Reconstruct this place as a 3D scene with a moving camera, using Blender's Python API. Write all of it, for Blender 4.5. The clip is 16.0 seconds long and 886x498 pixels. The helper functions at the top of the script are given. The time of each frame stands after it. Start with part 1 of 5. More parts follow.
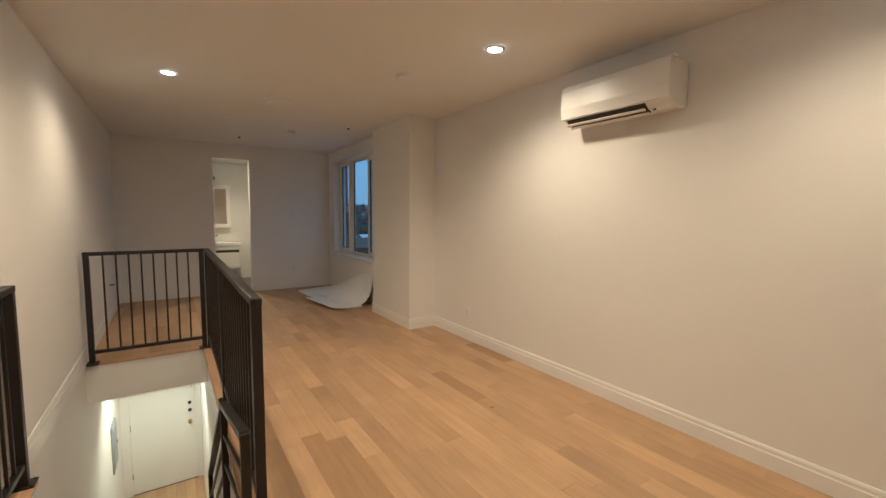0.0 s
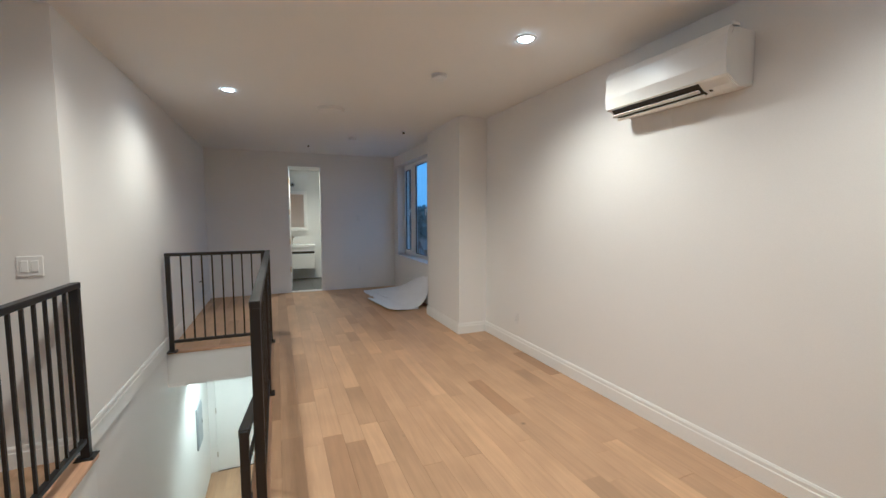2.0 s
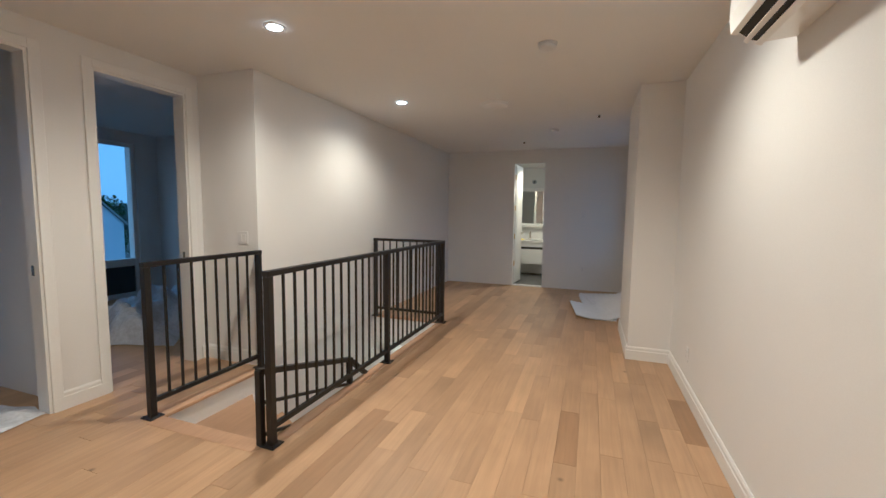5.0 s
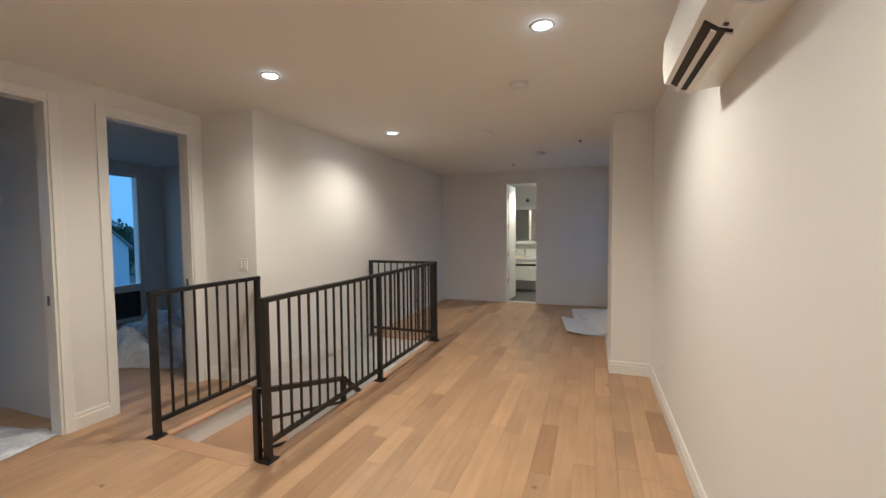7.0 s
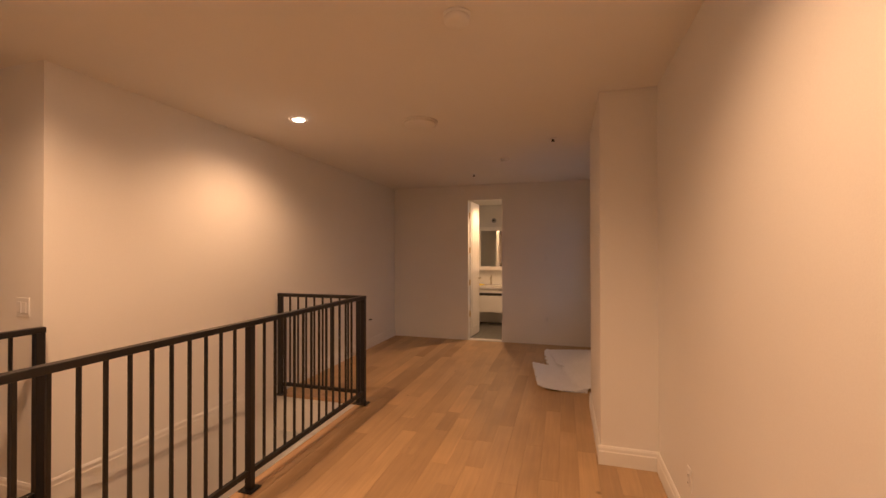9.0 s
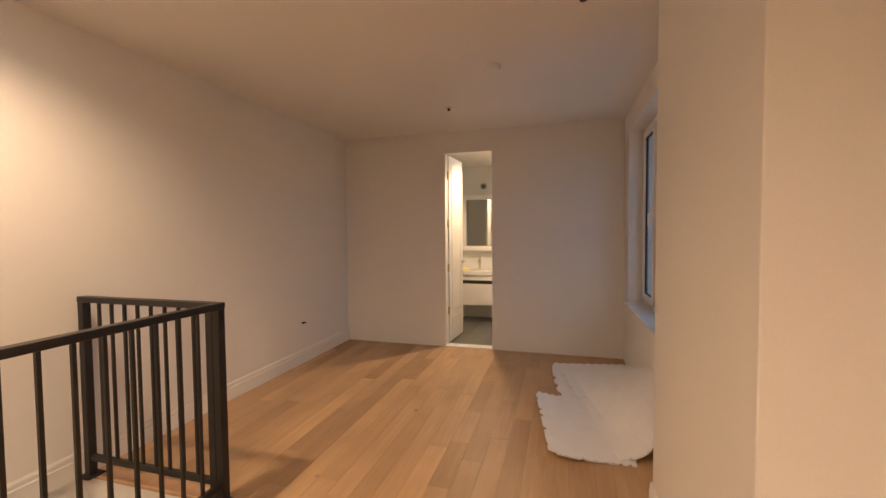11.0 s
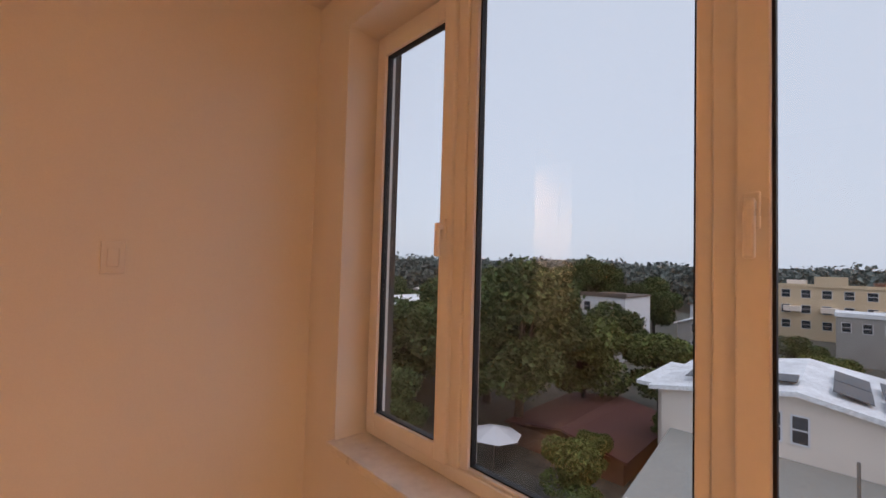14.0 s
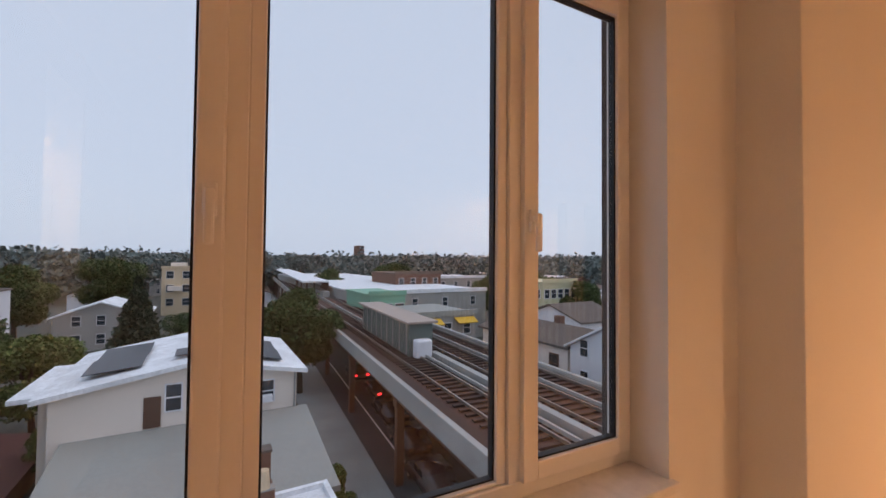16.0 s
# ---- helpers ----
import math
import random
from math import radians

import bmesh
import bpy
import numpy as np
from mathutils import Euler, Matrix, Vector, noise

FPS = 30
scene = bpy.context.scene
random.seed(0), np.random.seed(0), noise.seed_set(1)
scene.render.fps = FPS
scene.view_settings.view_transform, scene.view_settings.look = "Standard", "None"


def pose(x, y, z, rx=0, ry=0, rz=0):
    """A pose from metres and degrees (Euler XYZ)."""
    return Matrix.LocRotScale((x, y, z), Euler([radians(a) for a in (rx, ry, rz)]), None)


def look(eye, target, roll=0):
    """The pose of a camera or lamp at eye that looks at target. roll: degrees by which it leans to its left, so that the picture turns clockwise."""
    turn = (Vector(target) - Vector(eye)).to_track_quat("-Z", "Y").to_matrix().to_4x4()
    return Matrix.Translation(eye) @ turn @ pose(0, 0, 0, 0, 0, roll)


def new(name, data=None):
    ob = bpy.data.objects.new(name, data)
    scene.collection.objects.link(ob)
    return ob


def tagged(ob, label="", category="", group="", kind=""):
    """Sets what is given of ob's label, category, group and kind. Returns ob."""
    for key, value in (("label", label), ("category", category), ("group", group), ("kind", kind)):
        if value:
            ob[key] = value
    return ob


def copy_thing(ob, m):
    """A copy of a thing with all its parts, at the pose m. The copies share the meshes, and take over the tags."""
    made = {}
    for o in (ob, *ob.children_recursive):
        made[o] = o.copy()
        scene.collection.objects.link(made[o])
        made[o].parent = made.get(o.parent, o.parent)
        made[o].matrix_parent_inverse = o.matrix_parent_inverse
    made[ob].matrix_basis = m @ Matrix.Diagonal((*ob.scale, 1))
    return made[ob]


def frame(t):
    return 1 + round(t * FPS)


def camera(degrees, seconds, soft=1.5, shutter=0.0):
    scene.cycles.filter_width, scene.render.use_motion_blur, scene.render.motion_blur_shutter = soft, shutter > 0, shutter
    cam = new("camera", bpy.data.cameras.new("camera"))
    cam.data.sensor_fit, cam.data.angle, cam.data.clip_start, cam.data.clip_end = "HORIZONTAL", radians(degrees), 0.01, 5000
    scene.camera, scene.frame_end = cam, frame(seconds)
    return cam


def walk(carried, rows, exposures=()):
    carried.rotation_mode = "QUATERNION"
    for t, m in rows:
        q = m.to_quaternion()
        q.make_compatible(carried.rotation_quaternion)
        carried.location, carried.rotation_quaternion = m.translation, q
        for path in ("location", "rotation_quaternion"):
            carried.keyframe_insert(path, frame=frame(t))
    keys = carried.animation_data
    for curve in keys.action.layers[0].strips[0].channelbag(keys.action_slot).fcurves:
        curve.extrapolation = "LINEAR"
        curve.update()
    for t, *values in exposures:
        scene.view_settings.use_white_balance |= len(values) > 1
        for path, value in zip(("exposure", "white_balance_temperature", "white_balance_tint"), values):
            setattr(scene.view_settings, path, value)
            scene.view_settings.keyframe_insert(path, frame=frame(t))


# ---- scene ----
cam = camera(94.8, 16.0)
PATH = [
    (0, (0.7, 0.259, 1.447), (1.806, 1.916, 1.277), 0.5),
    (0.5, (0.588, 0.127, 1.445), (1.68, 1.783, 1.184), 0.3),
    (1, (0.602, 0.08, 1.438), (1.624, 1.775, 1.149), -0.8),
    (1.5, (0.816, 0.131, 1.411), (1.626, 1.95, 1.223), -1.1),
    (2, (1.105, 0.178, 1.452), (1.858, 2.024, 1.29), -0.1),
    (2.5, (1.412, 0.349, 1.427), (1.981, 2.26, 1.278), 0.5),
    (3, (1.743, 0.496, 1.412), (1.981, 2.477, 1.268), 0.5),
    (3.5, (2.045, 0.527, 1.436), (1.696, 2.493, 1.333), 2.8),
    (4, (2.27, 0.439, 1.408), (1.788, 2.373, 1.241), 0.5),
    (4.5, (2.57, 0.39, 1.408), (1.924, 2.273, 1.221), 1.6),
    (7, (2.969, 0.192, 1.493), (2.277, 2.066, 1.396), -0.5),
    (7.5, (2.997, 0.406, 1.504), (2.335, 2.294, 1.501), -0.3),
    (8, (3.009, 0.734, 1.513), (2.246, 2.583, 1.5), -0.7),
    (8.5, (2.921, 1.105, 1.528), (2.285, 3.001, 1.548), -0.8),
    (9, (2.907, 1.577, 1.495), (2.335, 3.494, 1.511), -0.1),
    (9.5, (2.838, 2.059, 1.481), (2.168, 3.943, 1.438), 0.8),
    (10, (2.806, 2.539, 1.454), (2.221, 4.449, 1.345), -0.6),
    (12.5, (2.508, 5.14, 1.408), (1.986, 7.07, 1.386), -0.3),
    (13, (2.484, 5.694, 1.456), (2.599, 7.69, 1.409), 2.8),
    (13.5, (2.432, 6.168, 1.421), (3.4, 7.918, 1.402), 0.6),
    (14, (2.485, 6.552, 1.429), (3.861, 8.001, 1.503), 1.6),
    (14.5, (2.422, 6.987, 1.434), (4.151, 7.992, 1.47), 1.4),
    (15, (2.44, 7.291, 1.436), (4.356, 7.864, 1.466), 1.9),
    (15.5, (2.582, 7.457, 1.436), (4.573, 7.302, 1.544), 1.6),
    (16, (2.478, 7.571, 1.428), (4.244, 6.635, 1.48), 0.5),
]
# the clip's camera drifts in brightness and white balance
EXPOSURES = [(0.0, 0.05, 4480, 0), (0.5, 0.05, 4050, 0), (1.0, 0.15, 3780, 0), (1.5, 0.3, 3720, -1), (3.5, 0.32, 3720, -1), (4.5, 0.3, 3840, 0), (6.8, 0.28, 3980, 0), (8.0, 0.25, 4200, 1),
             (9.0, -0.08, 6500, 29), (9.5, 0.15, 6450, 31), (10.0, 0.25, 5550, 21), (12.4, 0.95, 5250, 11), (13.0, 0.85, 7000, 26), (13.5, 0.8, 7350, 31), (14.0, 0.8, 7700, 35), (15.5, 0.82, 7450, 34), (16.0, 0.75, 7400, 34)]
walk(cam, [(t, look(eye, target, roll)) for t, eye, target, roll in PATH], EXPOSURES)

# ---- light ----
scene.view_settings.exposure = 0.0
world = bpy.data.worlds.new("dusk_sky")
scene.world = world
world.use_nodes = True
wn = world.node_tree.nodes
wl = world.node_tree.links
sky = wn.new("ShaderNodeTexSky")
sky.sky_type = "NISHITA"
sky.sun_disc = False
sky.sun_elevation = radians(9)
sky.sun_rotation = radians(200)
sky.air_density, sky.dust_density, sky.ozone_density = 1.0, 3.0, 2.0
overcast = wn.new("ShaderNodeMix")
overcast.data_type = "RGBA"
overcast.inputs[0].default_value = 0.8
overcast.inputs[7].default_value = (4.9, 7.0, 8.8, 1)
wl.new(sky.outputs[0], overcast.inputs[6])
wl.new(overcast.outputs[2], wn["Background"].inputs[0])
wn["Background"].inputs[1].default_value = 0.071

sun_data = bpy.data.lights.new("sun", "SUN")
sun_data.energy, sun_data.angle, sun_data.color = 0.35, radians(25), (0.93, 0.96, 1.0)
sun = new("sun", sun_data)
sun.matrix_world = look((0, 0, 60), (12, 30, 0))

WARM = (1.0, 0.605, 0.285)


def downlight_lamp(x, y, z, watts, angle=140, colour=WARM):
    d = bpy.data.lights.new("downlight_lamp", "SPOT")
    d.energy, d.color, d.spot_size, d.spot_blend, d.shadow_soft_size = watts, colour, radians(angle), 0.8, 0.045
    ob = new("downlight_lamp", d)
    ob.matrix_world = pose(x, y, z)
    return ob


CEIL = 2.635
# the two at y 0.65 are unseen, added to carry on the grid
DOWNLIGHTS = [(0.73, 2.62), (2.69, 2.59), (0.73, 4.56), (0.73, 0.65), (2.69, 0.65)]
for lx, ly in DOWNLIGHTS:
    downlight_lamp(lx, ly, CEIL - 0.03, 62 if ly < 1 else 76 if ly > 4 else 86, 154)
downlight_lamp(1.76, 8.86, 2.46, 92, colour=(1.0, 0.61, 0.27))
# unseen lamp without a fixture, added to brighten the lower hall
downlight_lamp(0.45, 6.45, -0.42, 98, colour=(1.0, 0.73, 0.39))


# ---- materials ----
def material(name, colour, rough=0.5, metal=0.0, vary=0.06, scale=3.0, fine=60.0, bump=0.02, spec=0.5, each=0.0):
    """A plain surface with broad stains, fine grain and relief; each: spread from piece to piece."""
    m = bpy.data.materials.new(name)
    m.use_nodes = True
    n, l = m.node_tree.nodes, m.node_tree.links
    b = n["Principled BSDF"]
    b.inputs["Roughness"].default_value, b.inputs["Metallic"].default_value = rough, metal
    b.inputs["Specular IOR Level"].default_value = spec
    tc = n.new("ShaderNodeTexCoord")
    big, small = n.new("ShaderNodeTexNoise"), n.new("ShaderNodeTexNoise")
    big.inputs["Scale"].default_value, big.inputs["Detail"].default_value = scale, 4
    small.inputs["Scale"].default_value, small.inputs["Detail"].default_value = fine, 3
    l.new(tc.outputs["Object"], big.inputs["Vector"])
    l.new(tc.outputs["Object"], small.inputs["Vector"])
    add = n.new("ShaderNodeMath")
    add.operation = "ADD"
    l.new(big.outputs["Fac"], add.inputs[0])
    l.new(small.outputs["Fac"], add.inputs[1])
    r = n.new("ShaderNodeMapRange")
    r.inputs[1].default_value, r.inputs[2].default_value = 0.7, 1.3
    r.inputs[3].default_value, r.inputs[4].default_value = 1 - vary, 1 + vary
    l.new(add.outputs[0], r.inputs[0])
    hsv = n.new("ShaderNodeHueSaturation")
    hsv.inputs["Color"].default_value = (*colour, 1)
    l.new(r.outputs[0], hsv.inputs["Value"])
    if each:
        oi = n.new("ShaderNodeObjectInfo")
        e = n.new("ShaderNodeMapRange")
        e.inputs[3].default_value, e.inputs[4].default_value = 1 - each, 1 + each
        l.new(oi.outputs["Random"], e.inputs[0])
        mul = n.new("ShaderNodeMath")
        mul.operation = "MULTIPLY"
        l.new(r.outputs[0], mul.inputs[0])
        l.new(e.outputs[0], mul.inputs[1])
        l.new(mul.outputs[0], hsv.inputs["Value"])
    l.new(hsv.outputs[0], b.inputs["Base Color"])
    rr = n.new("ShaderNodeMapRange")
    rr.inputs[3].default_value, rr.inputs[4].default_value = max(rough - 0.08, 0.02), min(rough + 0.08, 1)
    l.new(big.outputs["Fac"], rr.inputs[0])
    l.new(rr.outputs[0], b.inputs["Roughness"])
    if bump:
        bp = n.new("ShaderNodeBump")
        bp.inputs["Strength"].default_value, bp.inputs["Distance"].default_value = 0.4, bump * 0.05
        l.new(small.outputs["Fac"], bp.inputs["Height"])
        l.new(bp.outputs[0], b.inputs["Normal"])
    return m


def oak(name, tone=(0.49, 0.325, 0.172), island=False):
    """Oak boards along y: the tone differs board by board, with stretched grain and small knots."""
    m = bpy.data.materials.new(name)
    m.use_nodes = True
    n, l = m.node_tree.nodes, m.node_tree.links
    b = n["Principled BSDF"]
    tc = n.new("ShaderNodeTexCoord")
    if island:
        rnd = n.new("ShaderNodeNewGeometry").outputs["Random Per Island"]
    else:
        rnd = n.new("ShaderNodeObjectInfo").outputs["Random"]
    off = n.new("ShaderNodeVectorMath")
    off.operation = "SCALE"
    off.inputs[0].default_value = (37.0, 91.0, 53.0)
    l.new(rnd, off.inputs["Scale"])
    addv = n.new("ShaderNodeVectorMath")
    l.new(tc.outputs["Object"], addv.inputs[0])
    l.new(off.outputs[0], addv.inputs[1])
    mp = n.new("ShaderNodeMapping")
    mp.inputs["Scale"].default_value = (26, 1.3, 26)
    l.new(addv.outputs[0], mp.inputs[0])
    grain = n.new("ShaderNodeTexNoise")
    grain.inputs["Scale"].default_value, grain.inputs["Detail"].default_value, grain.inputs["Distortion"].default_value = 1.6, 6, 0.7
    l.new(mp.outputs[0], grain.inputs["Vector"])
    patch = n.new("ShaderNodeTexNoise")
    patch.inputs["Scale"].default_value, patch.inputs["Detail"].default_value = 1.7, 3
    l.new(addv.outputs[0], patch.inputs["Vector"])
    knot = n.new("ShaderNodeTexVoronoi")
    knot.inputs["Scale"].default_value = 2.1
    l.new(addv.outputs[0], knot.inputs["Vector"])
    kr = n.new("ShaderNodeMapRange")
    kr.inputs[1].default_value, kr.inputs[2].default_value, kr.inputs[3].default_value, kr.inputs[4].default_value = 0.012, 0.05, 0.45, 1.0
    l.new(knot.outputs["Distance"], kr.inputs[0])
    tones = n.new("ShaderNodeValToRGB")
    e = tones.color_ramp.elements
    e[0].color = (tone[0] * 0.74, tone[1] * 0.69, tone[2] * 0.63, 1)
    e[1].color = (tone[0] * 1.16, tone[1] * 1.16, tone[2] * 1.13, 1)
    for pos, f in ((0.07, 0.83), (0.2, 0.94), (0.6, 1.0), (0.82, 1.05)):
        el = e.new(pos)
        el.color = (tone[0] * f, tone[1] * f, tone[2] * f, 1)
    l.new(rnd, tones.inputs[0])
    mr = n.new("ShaderNodeMapRange")
    mr.inputs[1].default_value, mr.inputs[2].default_value, mr.inputs[3].default_value, mr.inputs[4].default_value = 0.3, 0.7, 0.90, 1.07
    l.new(grain.outputs["Fac"], mr.inputs[0])
    pr = n.new("ShaderNodeMapRange")
    pr.inputs[1].default_value, pr.inputs[2].default_value, pr.inputs[3].default_value, pr.inputs[4].default_value = 0.3, 0.7, 0.86, 1.1
    l.new(patch.outputs["Fac"], pr.inputs[0])
    m1, m2 = n.new("ShaderNodeMath"), n.new("ShaderNodeMath")
    m1.operation = m2.operation = "MULTIPLY"
    l.new(mr.outputs[0], m1.inputs[0])
    l.new(pr.outputs[0], m1.inputs[1])
    l.new(m1.outputs[0], m2.inputs[0])
    l.new(kr.outputs[0], m2.inputs[1])
    hsv = n.new("ShaderNodeHueSaturation")
    l.new(tones.outputs[0], hsv.inputs["Color"])
    l.new(m2.outputs[0], hsv.inputs["Value"])
    l.new(hsv.outputs[0], b.inputs["Base Color"])
    rr = n.new("ShaderNodeMapRange")
    rr.inputs[3].default_value, rr.inputs[4].default_value = 0.36, 0.52
    l.new(grain.outputs["Fac"], rr.inputs[0])
    l.new(rr.outputs[0], b.inputs["Roughness"])
    bp = n.new("ShaderNodeBump")
    bp.inputs["Strength"].default_value, bp.inputs["Distance"].default_value = 0.25, 0.002
    l.new(grain.outputs["Fac"], bp.inputs["Height"])
    l.new(bp.outputs[0], b.inputs["Normal"])
    return m


def glass(name, tint=(0.97, 0.99, 0.985), rough=0.0):
    """Thin clear pane: lets light through straight and mirrors a little."""
    m = bpy.data.materials.new(name)
    m.use_nodes = True
    n, l = m.node_tree.nodes, m.node_tree.links
    n.remove(n["Principled BSDF"])
    clear, gloss, mix, fr = n.new("ShaderNodeBsdfTransparent"), n.new("ShaderNodeBsdfGlossy"), n.new("ShaderNodeMixShader"), n.new("ShaderNodeLayerWeight")
    clear.inputs[0].default_value = (*tint, 1)
    gloss.inputs["Roughness"].default_value = rough
    power, base = n.new("ShaderNodeMath"), n.new("ShaderNodeMath")
    power.operation, base.operation = "POWER", "MULTIPLY_ADD"
    power.inputs[1].default_value = 4.0
    base.inputs[1].default_value, base.inputs[2].default_value = 0.6, 0.03
    l.new(fr.outputs["Facing"], power.inputs[0])
    l.new(power.outputs[0], base.inputs[0])
    l.new(base.outputs[0], mix.inputs[0])
    l.new(clear.outputs[0], mix.inputs[1])
    l.new(gloss.outputs[0], mix.inputs[2])
    l.new(mix.outputs[0], n["Material Output"].inputs[0])
    return m


def glowing(name, colour, strength):
    m = bpy.data.materials.new(name)
    m.use_nodes = True
    b = m.node_tree.nodes["Principled BSDF"]
    b.inputs["Base Color"].default_value = (*colour, 1)
    b.inputs["Emission Color"].default_value = (*colour, 1)
    b.inputs["Emission Strength"].default_value = strength
    return m


WALL = material("white_wall_paint", (0.80, 0.79, 0.765), 0.62, vary=0.022, scale=1.1, fine=220, bump=0.02, spec=0.3)
CEILING = material("ceiling_paint", (0.80, 0.79, 0.77), 0.8, vary=0.02, scale=0.9, fine=150, bump=0.02, spec=0.2)
TRIM = material("white_trim_paint", (0.82, 0.815, 0.79), 0.38, vary=0.02, fine=90, bump=0.01)
BLACK = material("black_powder_coat", (0.012, 0.011, 0.011), 0.42, vary=0.15, fine=300, bump=0.01)
OAK = oak("oak_boards")
OAK_JOIN = oak("oak_boards_far", island=True)
OAK_EDGE = oak("oak_nosing", (0.50, 0.32, 0.18))
GAP = material("dark_subfloor", (0.07, 0.045, 0.025), 0.9)
PVC = material("white_window_pvc", (0.80, 0.79, 0.76), 0.3, vary=0.015, bump=0.0)
GASKET = material("black_rubber_gasket", (0.01, 0.01, 0.012), 0.6)
GLASS = glass("clear_glass")
STONE = material("white_marble_sill", (0.74, 0.73, 0.72), 0.3, vary=0.10, scale=6, fine=25, bump=0.005)
AC_WHITE = material("air_conditioner_plastic", (0.79, 0.78, 0.74), 0.35, vary=0.012, bump=0.0)
AC_DARK = material("dark_air_outlet", (0.03, 0.028, 0.026), 0.6)
PLATE = material("switch_plate_plastic", (0.77, 0.765, 0.75), 0.3, vary=0.01, bump=0.0)
FOAM = material("pale_foam_mat", (0.86, 0.87, 0.90), 0.7, vary=0.04, scale=9, fine=200, bump=0.05)
BRASS = material("brass", (0.62, 0.43, 0.16), 0.3, metal=1.0, bump=0.0)
CHROME = material("brushed_nickel", (0.62, 0.58, 0.50), 0.25, metal=1.0, bump=0.0)
MIRROR = material("mirror_glass", (0.9, 0.92, 0.92), 0.02, metal=1.0, vary=0.0, bump=0.0)
MIRROR.node_tree.nodes["Principled BSDF"].inputs["Roughness"].default_value = 0.02
TILE = material("grey_floor_tile", (0.13, 0.13, 0.122), 0.45, vary=0.12, scale=4, fine=40, each=0.06)
WALLTILE = material("white_wall_tile", (0.76, 0.76, 0.74), 0.22, vary=0.03, bump=0.0)
PLASTIC_SHEET = material("crumpled_plastic_sheet", (0.76, 0.78, 0.82), 0.25, vary=0.15, scale=5, fine=30, bump=0.2)
CARDBOARD = material("cardboard", (0.36, 0.26, 0.17), 0.85, vary=0.1)
DARKPANEL = material("dark_door_panel", (0.05, 0.06, 0.075), 0.5)
STEEL = material("grey_enamel_steel", (0.30, 0.32, 0.34), 0.4, vary=0.04)
YELLOW = material("yellow_plastic", (0.75, 0.62, 0.04), 0.45)
LED = glowing("lit_led_lens", (1.0, 0.80, 0.55), 40)


# ---- building helpers ----
def bm_box(bm, x0, y0, z0, x1, y1, z1, bevel=0.0, seg=2):
    r = bmesh.ops.create_cube(bm, size=1.0, matrix=Matrix.LocRotScale(((x0 + x1) / 2, (y0 + y1) / 2, (z0 + z1) / 2), None, (abs(x1 - x0), abs(y1 - y0), abs(z1 - z0))))
    if bevel > 0:
        edges = list({e for v in r["verts"] for e in v.link_edges})
        bmesh.ops.bevel(bm, geom=edges, offset=bevel, segments=seg, affect="EDGES", profile=0.5)
    return bm


def box(x0, y0, z0, x1, y1, z1, bevel=0.0, seg=2):
    return bm_box(bmesh.new(), x0, y0, z0, x1, y1, z1, bevel, seg)


def cyl(r0, r1, h, m=None, seg=20, bm=None):
    """A cone or cylinder from z = 0 to h, moved by m."""
    bm = bm or bmesh.new()
    r = bmesh.ops.create_cone(bm, cap_ends=True, segments=seg, radius1=r0, radius2=r1, depth=h)
    bmesh.ops.transform(bm, matrix=(m or Matrix()) @ Matrix.Translation((0, 0, h / 2)), verts=r["verts"])
    return bm


def bar(p, q, w, d, bevel=0.002, bm=None):
    """A rectangular bar from p to q; w across, d upwards."""
    p, q = Vector(p), Vector(q)
    way = q - p
    m = Matrix.Translation(p) @ way.to_track_quat("Y", "Z").to_matrix().to_4x4()
    b2 = box(-w / 2, 0, -d / 2, w / 2, way.length, d / 2, bevel, 1)
    b2.transform(m)
    if bm is None:
        return b2
    me = bpy.data.meshes.new("bar")
    b2.to_mesh(me)
    bm.from_mesh(me)
    bpy.data.meshes.remove(me)
    b2.free()
    return bm


def lathe(profile, seg=28):
    """Turn (radius, z) pairs round the z axis."""
    bm = bmesh.new()
    rings = []
    for r, z in profile:
        rings.append([bm.verts.new((r * math.cos(2 * math.pi * i / seg), r * math.sin(2 * math.pi * i / seg), z)) for i in range(seg)])
    for a, b in zip(rings, rings[1:]):
        for i in range(seg):
            bm.faces.new((a[i], a[(i + 1) % seg], b[(i + 1) % seg], b[i]))
    bm.faces.new(rings[0][::-1])
    bm.faces.new(rings[-1])
    bmesh.ops.recalc_face_normals(bm, faces=bm.faces)
    return bm


def extrude_profile(points, y0, y1):
    """A closed (x, z) outline drawn out from y0 to y1."""
    bm = bmesh.new()
    a = [bm.verts.new((x, y0, z)) for x, z in points]
    b = [bm.verts.new((x, y1, z)) for x, z in points]
    k = len(points)
    for i in range(k):
        bm.faces.new((a[i], a[(i + 1) % k], b[(i + 1) % k], b[i]))
    bm.faces.new(a[::-1])
    bm.faces.new(b)
    bmesh.ops.recalc_face_normals(bm, faces=bm.faces)
    return bm


def mesh_of(bm, name, mat, smooth=False):
    me = bpy.data.meshes.new(name)
    bm.to_mesh(me)
    bm.free()
    me.materials.append(mat)
    if smooth:
        for p in me.polygons:
            p.use_smooth = True
    return me


def part(name, bm, mat, parent=None, label="", smooth=False):
    ob = new(name, mesh_of(bm, name, mat, smooth))
    if parent:
        ob.parent = parent
    if label:
        tagged(ob, label)
    return ob


def thing(name, label, category, m=None, group="", kind=""):
    ob = new(name)
    ob.empty_display_size = 0.1
    if m is not None:
        ob.matrix_world = m
    return tagged(ob, label, category, group, kind)


def structure(name, bm, mat, label, category):
    return tagged(part(name, bm, mat), label, category, kind="structure")


